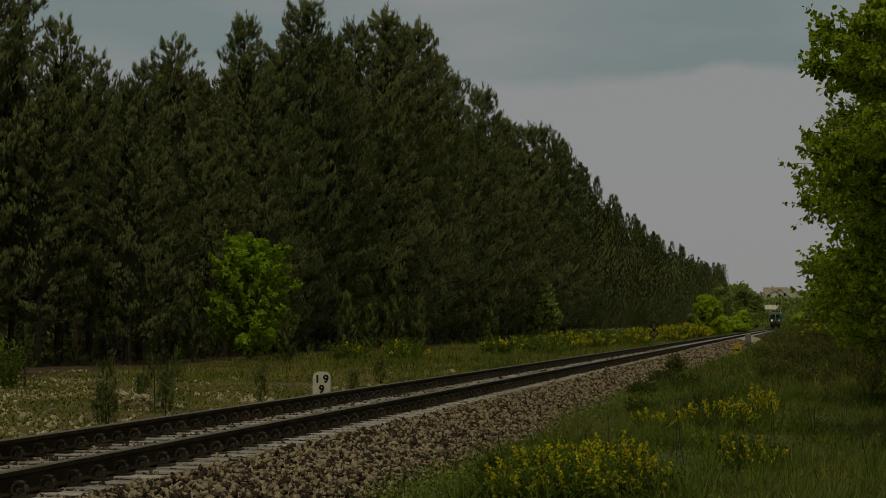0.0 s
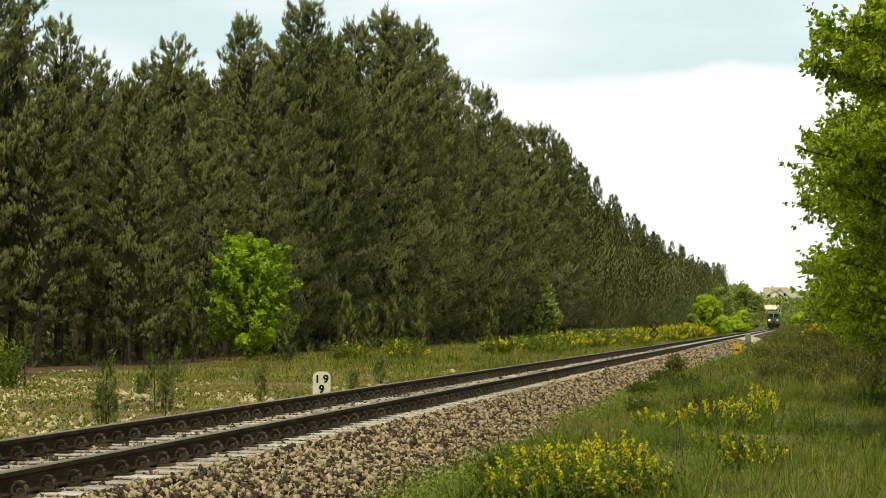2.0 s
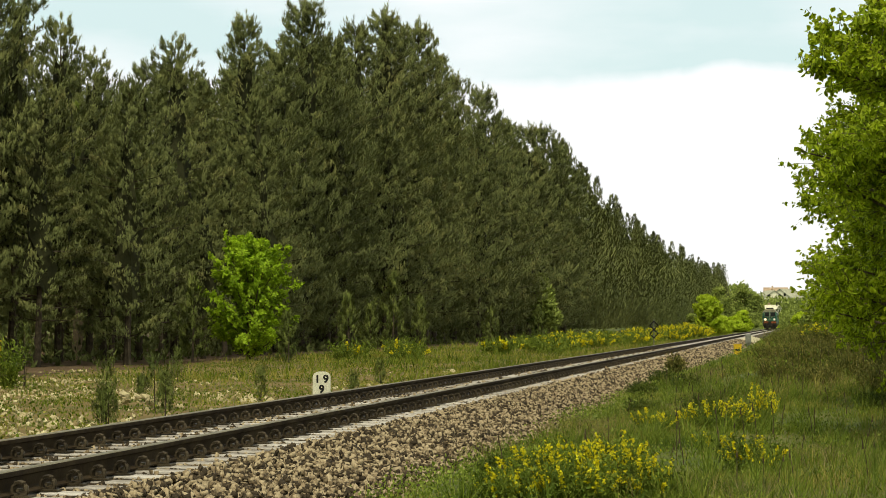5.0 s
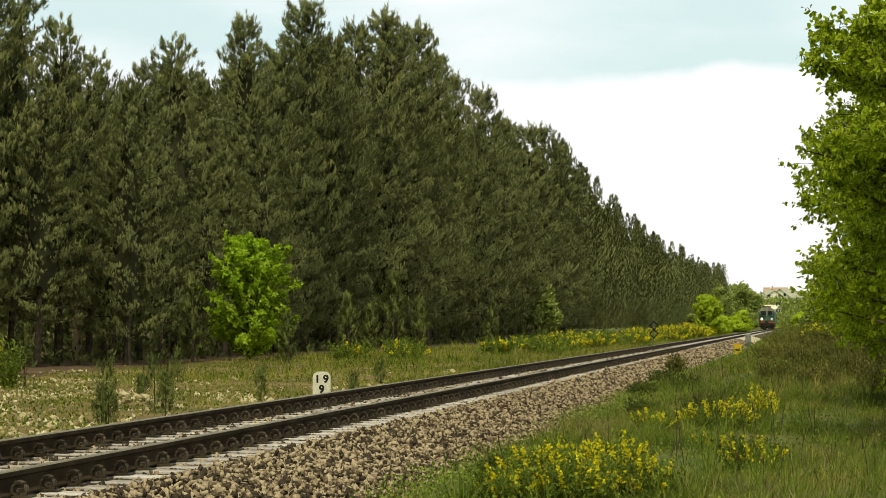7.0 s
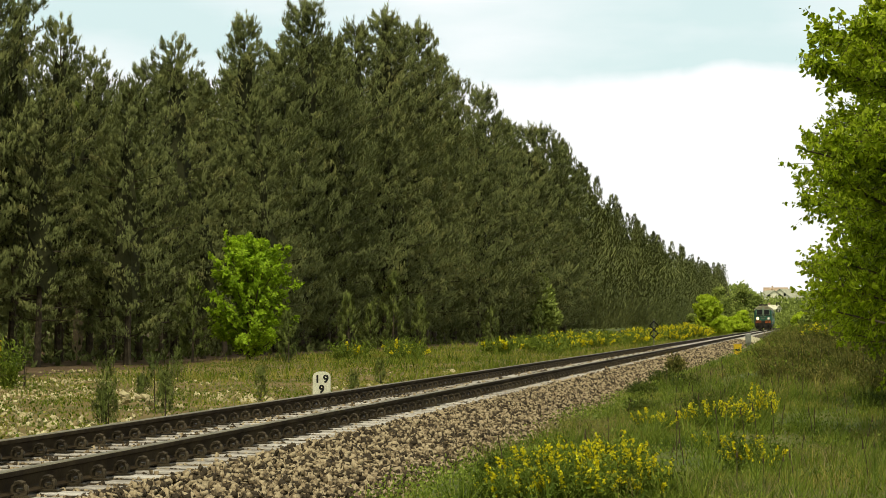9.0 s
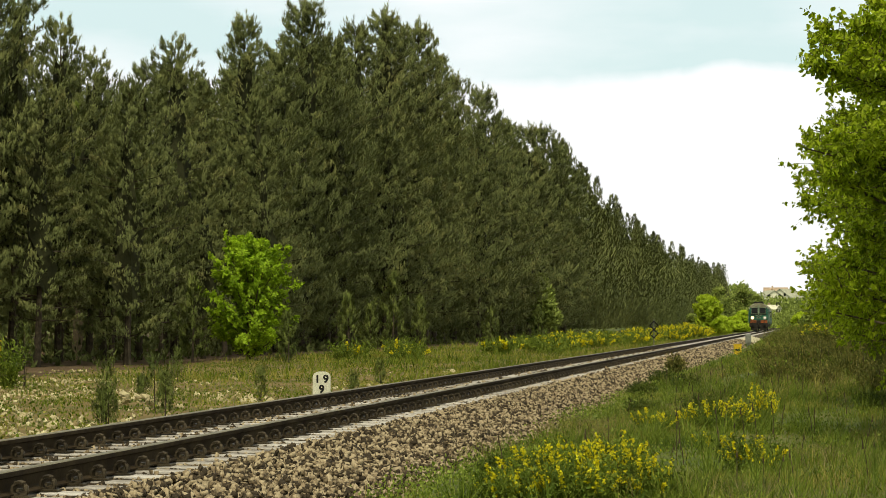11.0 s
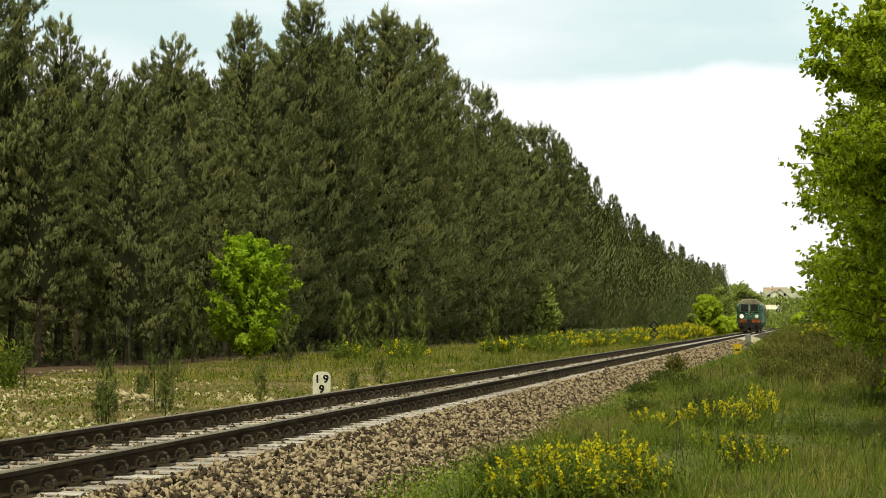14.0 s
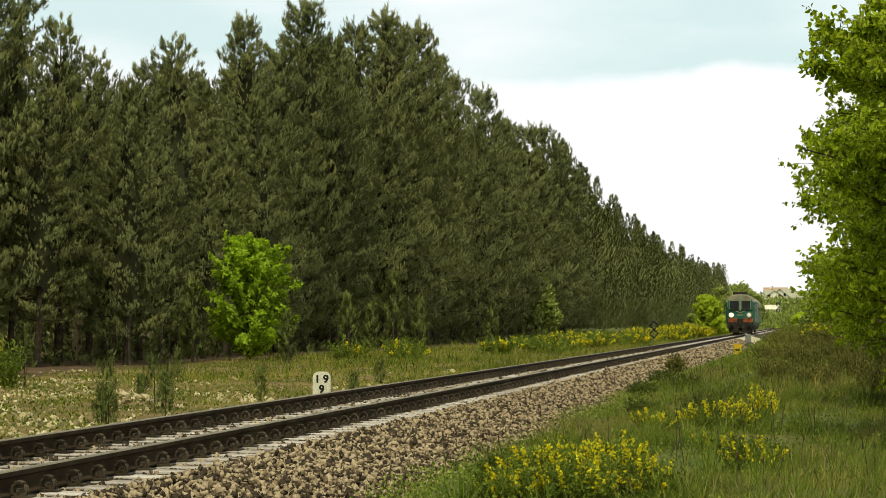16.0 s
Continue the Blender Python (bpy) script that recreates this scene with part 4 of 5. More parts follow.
    # roof gear
    for y, sx, sy, sz in ((0.95, 1.5, 0.45, 0.34), (4.2, 1.1, 1.8, 0.26), (7.6, 1.3, 2.4, 0.22), (11.2, 1.1, 1.8, 0.26)):
        bm = bmesh.new(); box(bm, (0, y, 4.24), (sx, sy, sz), 0.05)
        part("roof_hatch", bm, M_UNDER, t)
    for s in (-1, 1):
        bm = bmesh.new(); tube(bm, [(s * 0.35, 0.45, 4.22), (s * 0.35, 0.95, 4.22)], [0.09, 0.03], 8)
        part("horn", bm, M_UNDER, t)
    # underframe, buffers, coupler, plough, bogies
    bm = bmesh.new(); box(bm, (0, LEN / 2, 0.98), (2.7, LEN - 0.1, 0.22), 0.03)
    part("underframe", bm, M_UNDER, t)
    bm = bmesh.new(); box(bm, (0, 0.12, 0.92), (2.78, 0.18, 0.70), 0.04)
    part("buffer_beam", bm, M_UNDER, t)
    for s in (-1, 1):
        bm = bmesh.new(); disc(bm, (s * 0.875, 0.08, 1.05), 0.11, 0.36)
        b = part("buffer", bm, M_UNDER, t)
        bm = bmesh.new(); disc(bm, (s * 0.875, -0.28, 1.05), 0.24, 0.05, dome=0.02)
        part("buffer_head", bm, M_UNDER, b)
        bm = bmesh.new(); box(bm, (s * 0.66, 0.02, 0.40), (1.0, 0.05, 0.52), 0.02, Euler((0, 0, s * 0.25)).to_matrix())
        part("rail_guard", bm, M_UNDER, t)
        bm = bmesh.new(); tube(bm, [(s * 0.3, 0.0, 0.9), (s * 0.32, -0.16, 0.66), (s * 0.28, -0.05, 0.45)], [0.03, 0.03, 0.025], 6)
        part("brake_hose", bm, M_UNDER, t)
    bm = bmesh.new(); tube(bm, [(0, 0.1, 1.05), (0, -0.3, 1.03), (0, -0.36, 0.88), (0, -0.28, 0.82)], [0.06, 0.05, 0.04, 0.03], 8)
    part("coupler_hook", bm, M_UNDER, t)
    bm = bmesh.new(); box(bm, (0, LEN / 2, 0.62), (2.3, 3.4, 0.6), 0.12)
    part("fuel_tank", bm, M_UNDER, t)
    axles = []
    for yb in (3.9, LEN - 3.9):
        for s in (-1, 1):
            bm = bmesh.new(); box(bm, (s * 1.08, yb, 0.62), (0.14, 4.9, 0.34), 0.05)
            for k in (-2.05, 0, 2.05):
                box(bm, (s * 1.16, yb + k, 0.55), (0.16, 0.42, 0.42), 0.05)
                tube(bm, [(s * 1.16, yb + k + 0.55, 0.40), (s * 1.16, yb + k + 0.55, 0.85)], [0.09, 0.09], 8)
            part("bogie_frame", bm, M_UNDER, t)
        for k in (-2.05, 0, 2.05):
            bm = bmesh.new()
            tube(bm, [(-0.9, 0, 0), (0.9, 0, 0)], [0.08, 0.08], 8)
            for s in (-1, 1):
                tube(bm, [(s * 0.68, 0, 0), (s * 0.715, 0, 0), (s * 0.72, 0, 0), (s * 0.82, 0, 0)], [0.58, 0.58, 0.55, 0.545], 24)
                for q in range(4):
                    box(bm, (s * 0.825, 0.3 * math.cos(q * 1.571), 0.3 * math.sin(q * 1.571)), (0.02, 0.1, 0.1))
            w = part("wheelset", bm, M_UNDER, t, "dark steel wheelset")
            w.location = (0, yb + k, 0.55)
            axles.append((w, yb + k))
    return t, axles


loco, axles = build_loco()
COACH_GAP, COACH_LEN = 17.3, 24.2


def build_coach():
    """A passenger coach coupled behind the locomotive."""
    t = thing("passenger_coach", pose(TRACK_X, 578.4 + COACH_GAP, 0), "dark green passenger coach with a pale roof behind the locomotive", "railway coach")
    bm = bmesh.new()
    loft(bm, [body_ring(12, 0.0, 0.97, drop=0.05), body_ring(12, 0.25, 0.985), body_ring(12, COACH_LEN - 0.25, 0.985), body_ring(12, COACH_LEN, 0.97, drop=0.05)])
    for f in bm.faces:
        if f.calc_center_median().z > 3.3:
            f.material_index = 1
    part("body", bm, [M_GREEN, M_ROOF], t)
    bm = bmesh.new(); box(bm, (0, COACH_LEN / 2, 0.85), (2.5, COACH_LEN - 0.4, 0.4), 0.03)
    part("underframe", bm, M_UNDER, t)
    for s in (-1, 1):
        for i in range(10):
            bm = bmesh.new(); box(bm, (s * (HALF_W * 0.985 + 0.004), 2.9 + i * 2.05, 2.55), (0.02, 1.25, 0.85), 0.004)
            part("window", bm, M_PANE, t)
        for y in (0.9, COACH_LEN - 0.9):
            bm = bmesh.new(); box(bm, (s * (HALF_W * 0.985 + 0.006), y, 2.2), (0.03, 0.8, 2.0), 0.01)
            part("door", bm, M_CREAM, t)
    wheels = []
    for yb in (3.2, COACH_LEN - 3.2):
        for s in (-1, 1):
            bm = bmesh.new(); box(bm, (s * 1.05, yb, 0.55), (0.12, 3.4, 0.28), 0.04)
            part("bogie_frame", bm, M_UNDER, t)
        for k in (-1.25, 1.25):
            bm = bmesh.new()
            tube(bm, [(-0.9, 0, 0), (0.9, 0, 0)], [0.07, 0.07], 8)
            for s in (-1, 1):
                tube(bm, [(s * 0.68, 0, 0), (s * 0.72, 0, 0), (s * 0.82, 0, 0)], [0.49, 0.46, 0.455], 20)
            w = part("wheelset", bm, M_UNDER, t, "dark steel wheelset")
            w.location = (0, yb + k, 0.46)
            wheels.append((w, yb + k))
    return t, wheels


coach, coach_axles = build_coach()



# ---- broom and small plants ----
def broom(x, y, h, w, stems, seed, bloom, label, size=0.027, name="broom_bush", group="yellow broom bushes", mat=None, leafage=12, whip=0.34):
    """A many-stemmed broom: upright whips, thin leaves and yellow flowers on the upper stems."""
    rng = np.random.default_rng(seed)
    t = thing(name, pose(x, y, float(ground_z(x, y))), label, "bush", group)
    a = rng.uniform(0, 6.283, stems)
    r = w * 0.5 * np.sqrt(rng.random(stems))
    tip = np.stack([r * np.cos(a), r * np.sin(a), h * rng.uniform(0.55, 1.1, stems) * (1 - 0.25 * (r / (w * 0.5)) ** 2)], 1)
    root = np.stack([tip[:, 0] * 0.45, tip[:, 1] * 0.45, np.full(stems, -0.03)], 1)
    sw = size * whip
    ang = rng.uniform(0, 6.283, stems)
    sd = np.stack([np.cos(ang), np.sin(ang), 0 * ang], 1) * sw
    V = np.stack([root - sd, root + sd, tip], 1).reshape(-1, 3)
    P, A = [], []
    Q, B = [], []
    for i in range(stems):
        n = leafage
        u = rng.uniform(0.15, 1.0, n)[:, None]
        P.append(root[i] + (tip[i] - root[i]) * u + rng.normal(0, size * 1.3, (n, 3)))
        A.append(rng.normal(0, 0.7, (n, 3)) + np.array([0, 0, 0.9]))
        if rng.random() < bloom:
            n = rng.integers(10, 34)
            u = rng.uniform(0.62, 1.05, n)[:, None]
            Q.append(root[i] + (tip[i] - root[i]) * u + rng.normal(0, size * 0.42, (n, 3)))
            B.append(rng.normal(0, 0.8, (n, 3)) + np.array([0, 0, 0.5]))
    V2, F2 = blades(np.concatenate(P), np.concatenate(A), size * 2.0, size * 0.7, 2, 0.8, rng)
    Vs = np.concatenate([V, V2])
    tagged(part_me("greenery", mesh_np("greenery", Vs, np.arange(len(Vs)).reshape(-1, 3), mat or M_BROOM), t), kind="stuff")
    if Q:
        V3, F3 = blades(np.concatenate(Q), np.concatenate(B), size * 1.0, size * 1.1, 2, 1.2, rng)
        tagged(part_me("bloom", mesh_np("bloom", V3, F3, M_FLOWER), t, "bright yellow flowers"), kind="stuff")
    return t


Y_LABEL = "low broom bush with bright yellow flowers in the grass"
for x, y, h, w, n, b in ((-2.10, 19.2, 0.46, 0.9, 150, 0.48), (-1.66, 19.6, 0.50, 0.95, 160, 0.52), (-2.42, 18.6, 0.34, 0.7, 60, 0.30), (-1.26, 19.0, 0.36, 0.55, 50, 0.28), (-1.8, 18.7, 0.40, 0.8, 80, 0.40),
                         (-1.15, 32.0, 0.42, 1.2, 60, 0.5), (-0.62, 32.6, 0.62, 0.7, 26, 0.8), (-0.50, 23.6, 0.36, 0.75, 60, 0.42), (-2.0, 31.5, 0.30, 0.7, 36, 0.4),
                         (-3.0, 27.5, 0.22, 0.7, 40, 0.15), (-1.0, 27.0, 0.2, 0.6, 30, 0.2)):
    broom(x, y, h, w, int(n * 1.7), int(1000 + x * 100 + y * 10), b * 0.8, Y_LABEL, 0.022, leafage=16, whip=0.42)
broom(0.45, 72.0, 0.6, 1.3, 90, 801, 0.4, Y_LABEL, 0.045)
broom(-19.3, 53.0, 1.25, 1.5, 90, 803, 0.02, "green broom bush on sandy ground", 0.06)
SHRUB = "low dark green broom shrub without flowers in the grass"
for i, (x, y, h, w) in enumerate(((-2.6, 37.5, 0.32, 0.7), (-3.1, 45.0, 0.35, 0.7), (-1.5, 36.0, 0.4, 0.8), (-2.2, 24.5, 0.22, 0.6), (-0.55, 23.7, 0.34, 0.7), (-2.9, 22.0, 0.2, 0.5),
                                  (-1.75, 19.3, 0.36, 1.1), (-2.15, 18.9, 0.32, 0.8), (-1.3, 19.4, 0.3, 0.7), (1.2, 37.0, 0.3, 0.7), (-3.3, 55.0, 0.4, 0.8), (-2.5, 50.0, 0.4, 0.8), (-1.05, 32.2, 0.34, 1.0))):
    broom(x, y, h, w, 130, 860 + i, 0.0, SHRUB, 0.026, leafage=9, whip=0.4, group="green broom shrubs", mat=M_SHRUB)
DARK = "dry dark brownish bush in the bank grass"
for i, (x, y, h, w) in enumerate(((-0.5, 47, 0.6, 1.2), (0.3, 44, 0.55, 1.1), (1.0, 46, 0.8, 1.2), (0.1, 52, 0.7, 1.3), (0.9, 54, 0.85, 1.4), (-0.7, 58, 0.6, 1.3), (1.7, 50, 0.9, 1.3), (0.5, 62, 0.7, 1.5),
                                  (1.5, 60, 0.8, 1.5), (1.4, 42, 0.7, 1.1), (2.1, 45, 0.8, 1.2), (-0.2, 68, 0.6, 1.6), (0.7, 76, 0.7, 1.8), (-0.6, 82, 0.6, 1.8))):
    broom(x, y, h * 0.95, w, 150, 820 + i, 0.0, DARK, 0.032, leafage=5, whip=0.42, name="dry_bush", group="dry bushes of the bank", mat=M_DARKBUSH)
broom(-3.62, 67.0, 0.62, 0.55, 90, 840, 0.0, "small dark bush at the edge of the ballast", 0.05, name="dry_bush", group="dry bushes of the bank", mat=M_DARKBUSH)
rr = random.Random(9)
ROW = "tall broom in yellow flower along the far side of the track"
for i in range(40):
    y = 118 + i * 4.6
    f = (y - 118) / 184
    broom(-15.5 + 2.6 * f + rr.uniform(-2.4, 2.4), y, rr.uniform(0.9, 1.5) * (0.7 + 0.5 * f), rr.uniform(2.2, 3.6), 80, 900 + i, 0.07 + 0.48 * f, ROW, 0.11, leafage=8, group="broom row beyond the track")
for x, y, h in ((-19.5, 98, 0.9), (-18.2, 104, 1.0), (-17.6, 101, 0.7)):
    broom(x, y, h, 2.4, 90, int(700 + y), 0.10, "green broom bush with few yellow flowers", 0.07, group="broom row beyond the track")


M_YOUNG = material("young pine needles", [(0.068, 0.092, 0.022), (0.115, 0.145, 0.036), (0.17, 0.20, 0.055)], rough=0.6, scale=1.5, fine=9, bump=0, per="object", spread=0.25, translucent=0.15)


def seedling(x, y, h, seed, label="knee-high young pine on sandy ground"):
    small = h < 2
    p = pine_parts(h, h * (0.25 if small else 0.24), h * 0.04, seed, h * 0.11, 3 if small else 6, 3 if small else 14, 6 if small else 9, 0.11 if small else 0.09 + 0.045 * h, 0.6, core=False, rise=1.0 if small else 0.35, mat=M_YOUNG, wide=0.12)
    return pine(p, x, y, 1.0, label, "young pines beyond the track", "young_pine")


for i, (x, y, h) in enumerate(((-10.55, 33.7, 1.0), (-10.68, 33.9, 0.5), (-10.45, 33.5, 0.6), (-10.55, 37.0, 0.75), (-11.2, 38.6, 0.95), (-10.66, 37.4, 0.55), (-11.0, 45.7, 0.62), (-12.9, 43.5, 0.45), (-19.0, 54.0, 1.5), (-16.2, 58.0, 0.8), (-10.6, 57.0, 0.6), (-9.9, 50.0, 0.4),
                               (-20.5, 90.0, 1.7), (-21.2, 92.5, 2.0), (-25.2, 92.5, 3.6), (-22.0, 110.0, 3.0), (-24.5, 136.0, 4.6), (-23.5, 140.0, 3.2), (-24.0, 126.0, 2.6), (-20.4, 150.0, 2.6), (-19.5, 170.0, 2.8))):
    seedling(x, y, h, 300 + i, "knee-high young pine on sandy ground" if h < 1 else "young grey-green pine before the forest edge")


def build_undergrowth():
    rg = np.random.default_rng(61)
    n = 16000
    x = rg.uniform(-62, -27, n); y = rg.uniform(64, 330, n)
    z = ground_z(x, y) + rg.random(n) ** 2.5 * 1.6
    P = np.stack([x, y, z], 1)
    A = np.stack([rg.normal(0, 0.5, n), rg.normal(0, 0.5, n), np.ones(n)], 1)
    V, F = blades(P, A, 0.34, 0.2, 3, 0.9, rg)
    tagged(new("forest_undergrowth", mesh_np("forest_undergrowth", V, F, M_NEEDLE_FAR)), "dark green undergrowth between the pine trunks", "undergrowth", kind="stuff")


build_undergrowth()


# ---- far trees, houses ----
def far_tree(x, y, h, w, n, seed, mat, label, name="far_broadleaf_tree", size=1.0):
    rg = np.random.default_rng(seed)
    t = thing(name, pose(x, y, float(ground_z(x, y))), label, "tree", "far trees along the line")
    bm = bmesh.new()
    tube(bm, [(0, 0, -0.2), (0.1, 0, h * 0.4), (0, 0.1, h * 0.85)], [0.02 * h + 0.05, 0.014 * h, 0.02], 6)
    for k in range(6):
        a = k * 2.4
        tube(bm, [(0.05, 0, h * (0.25 + 0.08 * k)), (w * 0.4 * math.cos(a), w * 0.4 * math.sin(a), h * (0.4 + 0.08 * k))], [0.01 * h, 0.02], 4)
    part("trunk", bm, M_TWIG, t)
    c = rg.integers(0, 14, n)
    ct = rg.random(14)
    ca = rg.uniform(0, 6.283, 14)
    cr = w * 0.33 * np.clip(1.25 - 1.2 * ct, 0.05, 1) * rg.uniform(0.4, 1.2, 14)
    cz = h * (0.16 + 0.72 * ct)
    C = np.stack([cr * np.cos(ca), cr * np.sin(ca), cz], 1)
    off = rg.normal(0, 1, (n, 3)); off /= np.linalg.norm(off, axis=1, keepdims=True)
    P = C[c] + off * np.array([w * 0.2, w * 0.2, h * 0.13]) * (1.15 - 0.55 * ct[c])[:, None] * rg.uniform(0.5, 1.1, n)[:, None]
    V, F = blades(P, off + np.array([0, 0, 0.5]), size, size * 0.8, 2, 0.9, rg)
    part_me("crown", mass_mesh("crown", V, (0, 0, h * 0.35), 0.5, mat), t)
    return t


M_FAR = material("distant spring leaves", [(0.14, 0.185, 0.045), (0.24, 0.295, 0.075), (0.34, 0.40, 0.12)], rough=0.6, scale=0.2, fine=2, bump=0, per="island", spread=0.6, translucent=0.4)
def far_row(rows, seed):
    for i, (x, y, h, w, m) in enumerate(rows):
        low = h < 6
        far_tree(x, y, h, w, 5200 if y < 450 else 2400, seed + i, m, "light green leafy bush beside the line" if low else "far green leafy tree along the line", "far_bush" if low else "far_broadleaf_tree", 0.14 + 0.0008 * y)


# beyond the track
far_row((
    (-14.6, 310, 3.0, 3.2, M_FAR), (-11.2, 330, 2.8, 3.4, M_LIME), (-14.2, 380, 3.6, 4.4, M_LIME), (-12.2, 430, 3.4, 4.6, M_LIME),
    (-17.0, 470, 6.0, 6.0, M_FAR), (-13.5, 540, 5.0, 6.0, M_LIME), (-19.5, 600, 9.5, 9.0, M_FAR), (-15.0, 640, 6.5, 8.0, M_FAR), (-24.0, 680, 13.0, 11.0, M_FAR),
    (-18.0, 720, 13.0, 10.5, M_FAR), (-14.5, 760, 10.0, 9.0, M_FAR), (-30.0, 820, 15.0, 11.0, M_FAR), (-22.0, 880, 13.0, 11.0, M_FAR), (-27.0, 238, 7.6, 3.8, M_FAR),
    (-33.0, 101, 12.6, 2.6, M_FAR),
), 500)
leafy_tree(-11.9, 297.0, 4.9, 1.85, 0.05, 33, "bright lime-green pointed young tree beside the line", 80, 26, 10, 0.26, mat=M_LIME, cone=True, name="young_tree")
# on the camera's side of it
far_row((
    (1.5, 760, 6.0, 8.0, M_FAR), (3.5, 700, 8.0, 8.0, M_FAR), (-3.0, 620, 2.4, 5.0, M_LIME), (0.5, 240, 2.0, 3.2, M_LIME), (1.6, 200, 2.4, 3.4, M_FAR),
    (2.4, 175, 3.0, 4.0, M_FAR), (1.2, 265, 2.2, 3.4, M_FAR), (2.2, 225, 3.2, 4.0, M_FAR), (3.0, 330, 3.6, 5.0, M_FAR), (-1.6, 420, 2.2, 4.4, M_FAR),
    (-0.2, 470, 2.6, 4.6, M_LIME), (-2.2, 520, 2.6, 5.0, M_FAR), (0.6, 520, 3.0, 5.0, M_FAR), (-1.0, 600, 3.6, 6.0, M_FAR), (-3.4, 690, 4.0, 6.5, M_FAR),
    (1.2, 640, 4.0, 6.0, M_LIME), (1.2, 300, 3.0, 4.0, M_FAR), (0.0, 380, 3.5, 4.5, M_LIME), (1.5, 450, 5.0, 6.0, M_FAR), (-0.5, 560, 4.0, 6.0, M_LIME),
), 530)



def build_hill_wood():
    rg = np.random.default_rng(71)
    n = 30000
    x = rg.uniform(-120, 60, n); y = rg.uniform(900, 1350, n)
    keep = (np.sin(x * 0.11 + y * 0.03) * np.sin(y * 0.021 - x * 0.05) > -0.35)
    x, y = x[keep], y[keep]
    z = ground_z(x, y) + rg.random(len(x)) * (5.0 + 6.5 * smooth01(-1000 * x / y, 17, 26)) * (0.7 + 0.3 * np.sin(x * 0.3) * np.sin(y * 0.1))
    A = np.stack([rg.normal(0, 0.5, len(x)), rg.normal(0, 0.5, len(x)), np.ones(len(x))], 1)
    V, F = blades(np.stack([x, y, z], 1), A, 1.4, 1.0, 2, 0.9, rg)
    tagged(new("hillside_wood", mesh_np("hillside_wood", V, F, M_FAR)), "far wooded hillside in pale green", "woods", kind="stuff")


build_hill_wood()


def build_hill_bushes():
    rg = np.random.default_rng(73)
    n = 9000
    x = rg.uniform(-60, 30, n); y = rg.uniform(665, 930, n)
    lump = np.clip(np.sin(x * 0.6 + y * 0.05) * np.sin(y * 0.09 - x * 0.3) + 0.55, 0.1, 1.5)
    z = ground_z(x, y) + rg.random(n) * 1.9 * lump
    A = np.stack([rg.normal(0, 0.5, n), rg.normal(0, 0.5, n), np.ones(n)], 1)
    V, F = blades(np.stack([x, y, z], 1), A, 1.0, 0.7, 2, 0.9, rg)
    V, nn = mass_normals(V, (-10, 1400, -60), 0.5, 0.4, 0.6)
    me = mesh_np("hillside_bushes", V, F, M_FAR)
    tagged(new("hillside_bushes", me), "pale green bushes at the foot of the hill", "bushes", kind="stuff")


build_hill_bushes()
M_WALL = material("white house plaster", [(0.62, 0.60, 0.55), (0.76, 0.74, 0.70)], scale=0.4, fine=6, bump=0.1)
# both roof colours are lightened to carry the haze of distance
M_TILE = material("hazed red roof tiles", [(0.33, 0.24, 0.20), (0.43, 0.33, 0.28)], scale=0.6, fine=6, bump=0.3)
M_SLATE = material("grey roof sheets", [(0.30, 0.30, 0.27), (0.42, 0.42, 0.38)], scale=0.6, fine=6, bump=0.2)


def house(x, y, w, d, wall, ridge, roof, turn, label):
    """A plain gabled house: walls, roof slabs with overhang, windows, chimney."""
    t = thing("house", pose(x, y, float(ground_z(x, y)) - 0.3, 0, 0, turn), label, "house", "houses on the far hill")
    bm = bmesh.new()
    prof = [(-w / 2, 0), (w / 2, 0), (w / 2, wall), (0, ridge - 0.25), (-w / 2, wall)]
    extrude_y(bm, prof, -d / 2, d / 2)
    part("wall", bm, M_WALL, t, "white plastered wall")
    for s in (-1, 1):
        bm = bmesh.new()
        e = (s * (w / 2 + 0.5), wall - 0.35)
        extrude_y(bm, [e, (0, ridge - 0.2), (0, ridge), (e[0], e[1] + 0.22)], -d / 2 - 0.5, d / 2 + 0.5)
        part("roof", bm, roof, t)
    bm = bmesh.new(); box(bm, (w * 0.15, d * 0.15, ridge), (0.7, 0.7, 1.6), 0.03)
    part("chimney", bm, M_TILE, t)
    for lev in range(2):
        for k in (-1, 1):
            bm = bmesh.new(); box(bm, (k * w * 0.22, -d / 2 - 0.01, 1.5 + lev * 2.6), (1.2, 0.12, 1.3), 0.02)
            part("window", bm, M_PANE, t)


house(-13.5, 1020, 12, 10, 2.8, 6.6, M_SLATE, 24, "white gabled house with a grey roof on the hill")
house(-6.0, 1040, 11, 12, 2.9, 6.9, M_SLATE, -30, "white gabled house with a steep grey roof on the hill")
house(-12.0, 1130, 9, 11, 4.6, 7.6, M_TILE, 90, "long house with a hazed red roof on the hill")
house(-11.3, 880, 5.6, 6, 2.3, 3.8, M_WALL, 70, "low white shed at the foot of the hill")


# ---- trackside things ----
M_MARK = material("weathered white post", [(0.46, 0.45, 0.41), (0.62, 0.61, 0.57)], scale=5, fine=40, bump=0.2)
M_INK = material("black lettering", [(0.012, 0.012, 0.012), (0.02, 0.02, 0.02)], scale=5, fine=40, bump=0)
M_YEL = material("yellow painted sheet", [(0.50, 0.33, 0.02), (0.66, 0.46, 0.03)], rough=0.5, scale=4, fine=30, bump=0.05)
M_GREY = material("grey painted steel", [(0.13, 0.135, 0.14), (0.22, 0.23, 0.235)], rough=0.5, scale=4, fine=30, bump=0.05)
M_PALE = material("pale limestone", [(0.28, 0.23, 0.14), (0.40, 0.34, 0.23), (0.50, 0.44, 0.32)], scale=6, fine=30, bump=0.6, per="object", spread=0.4)
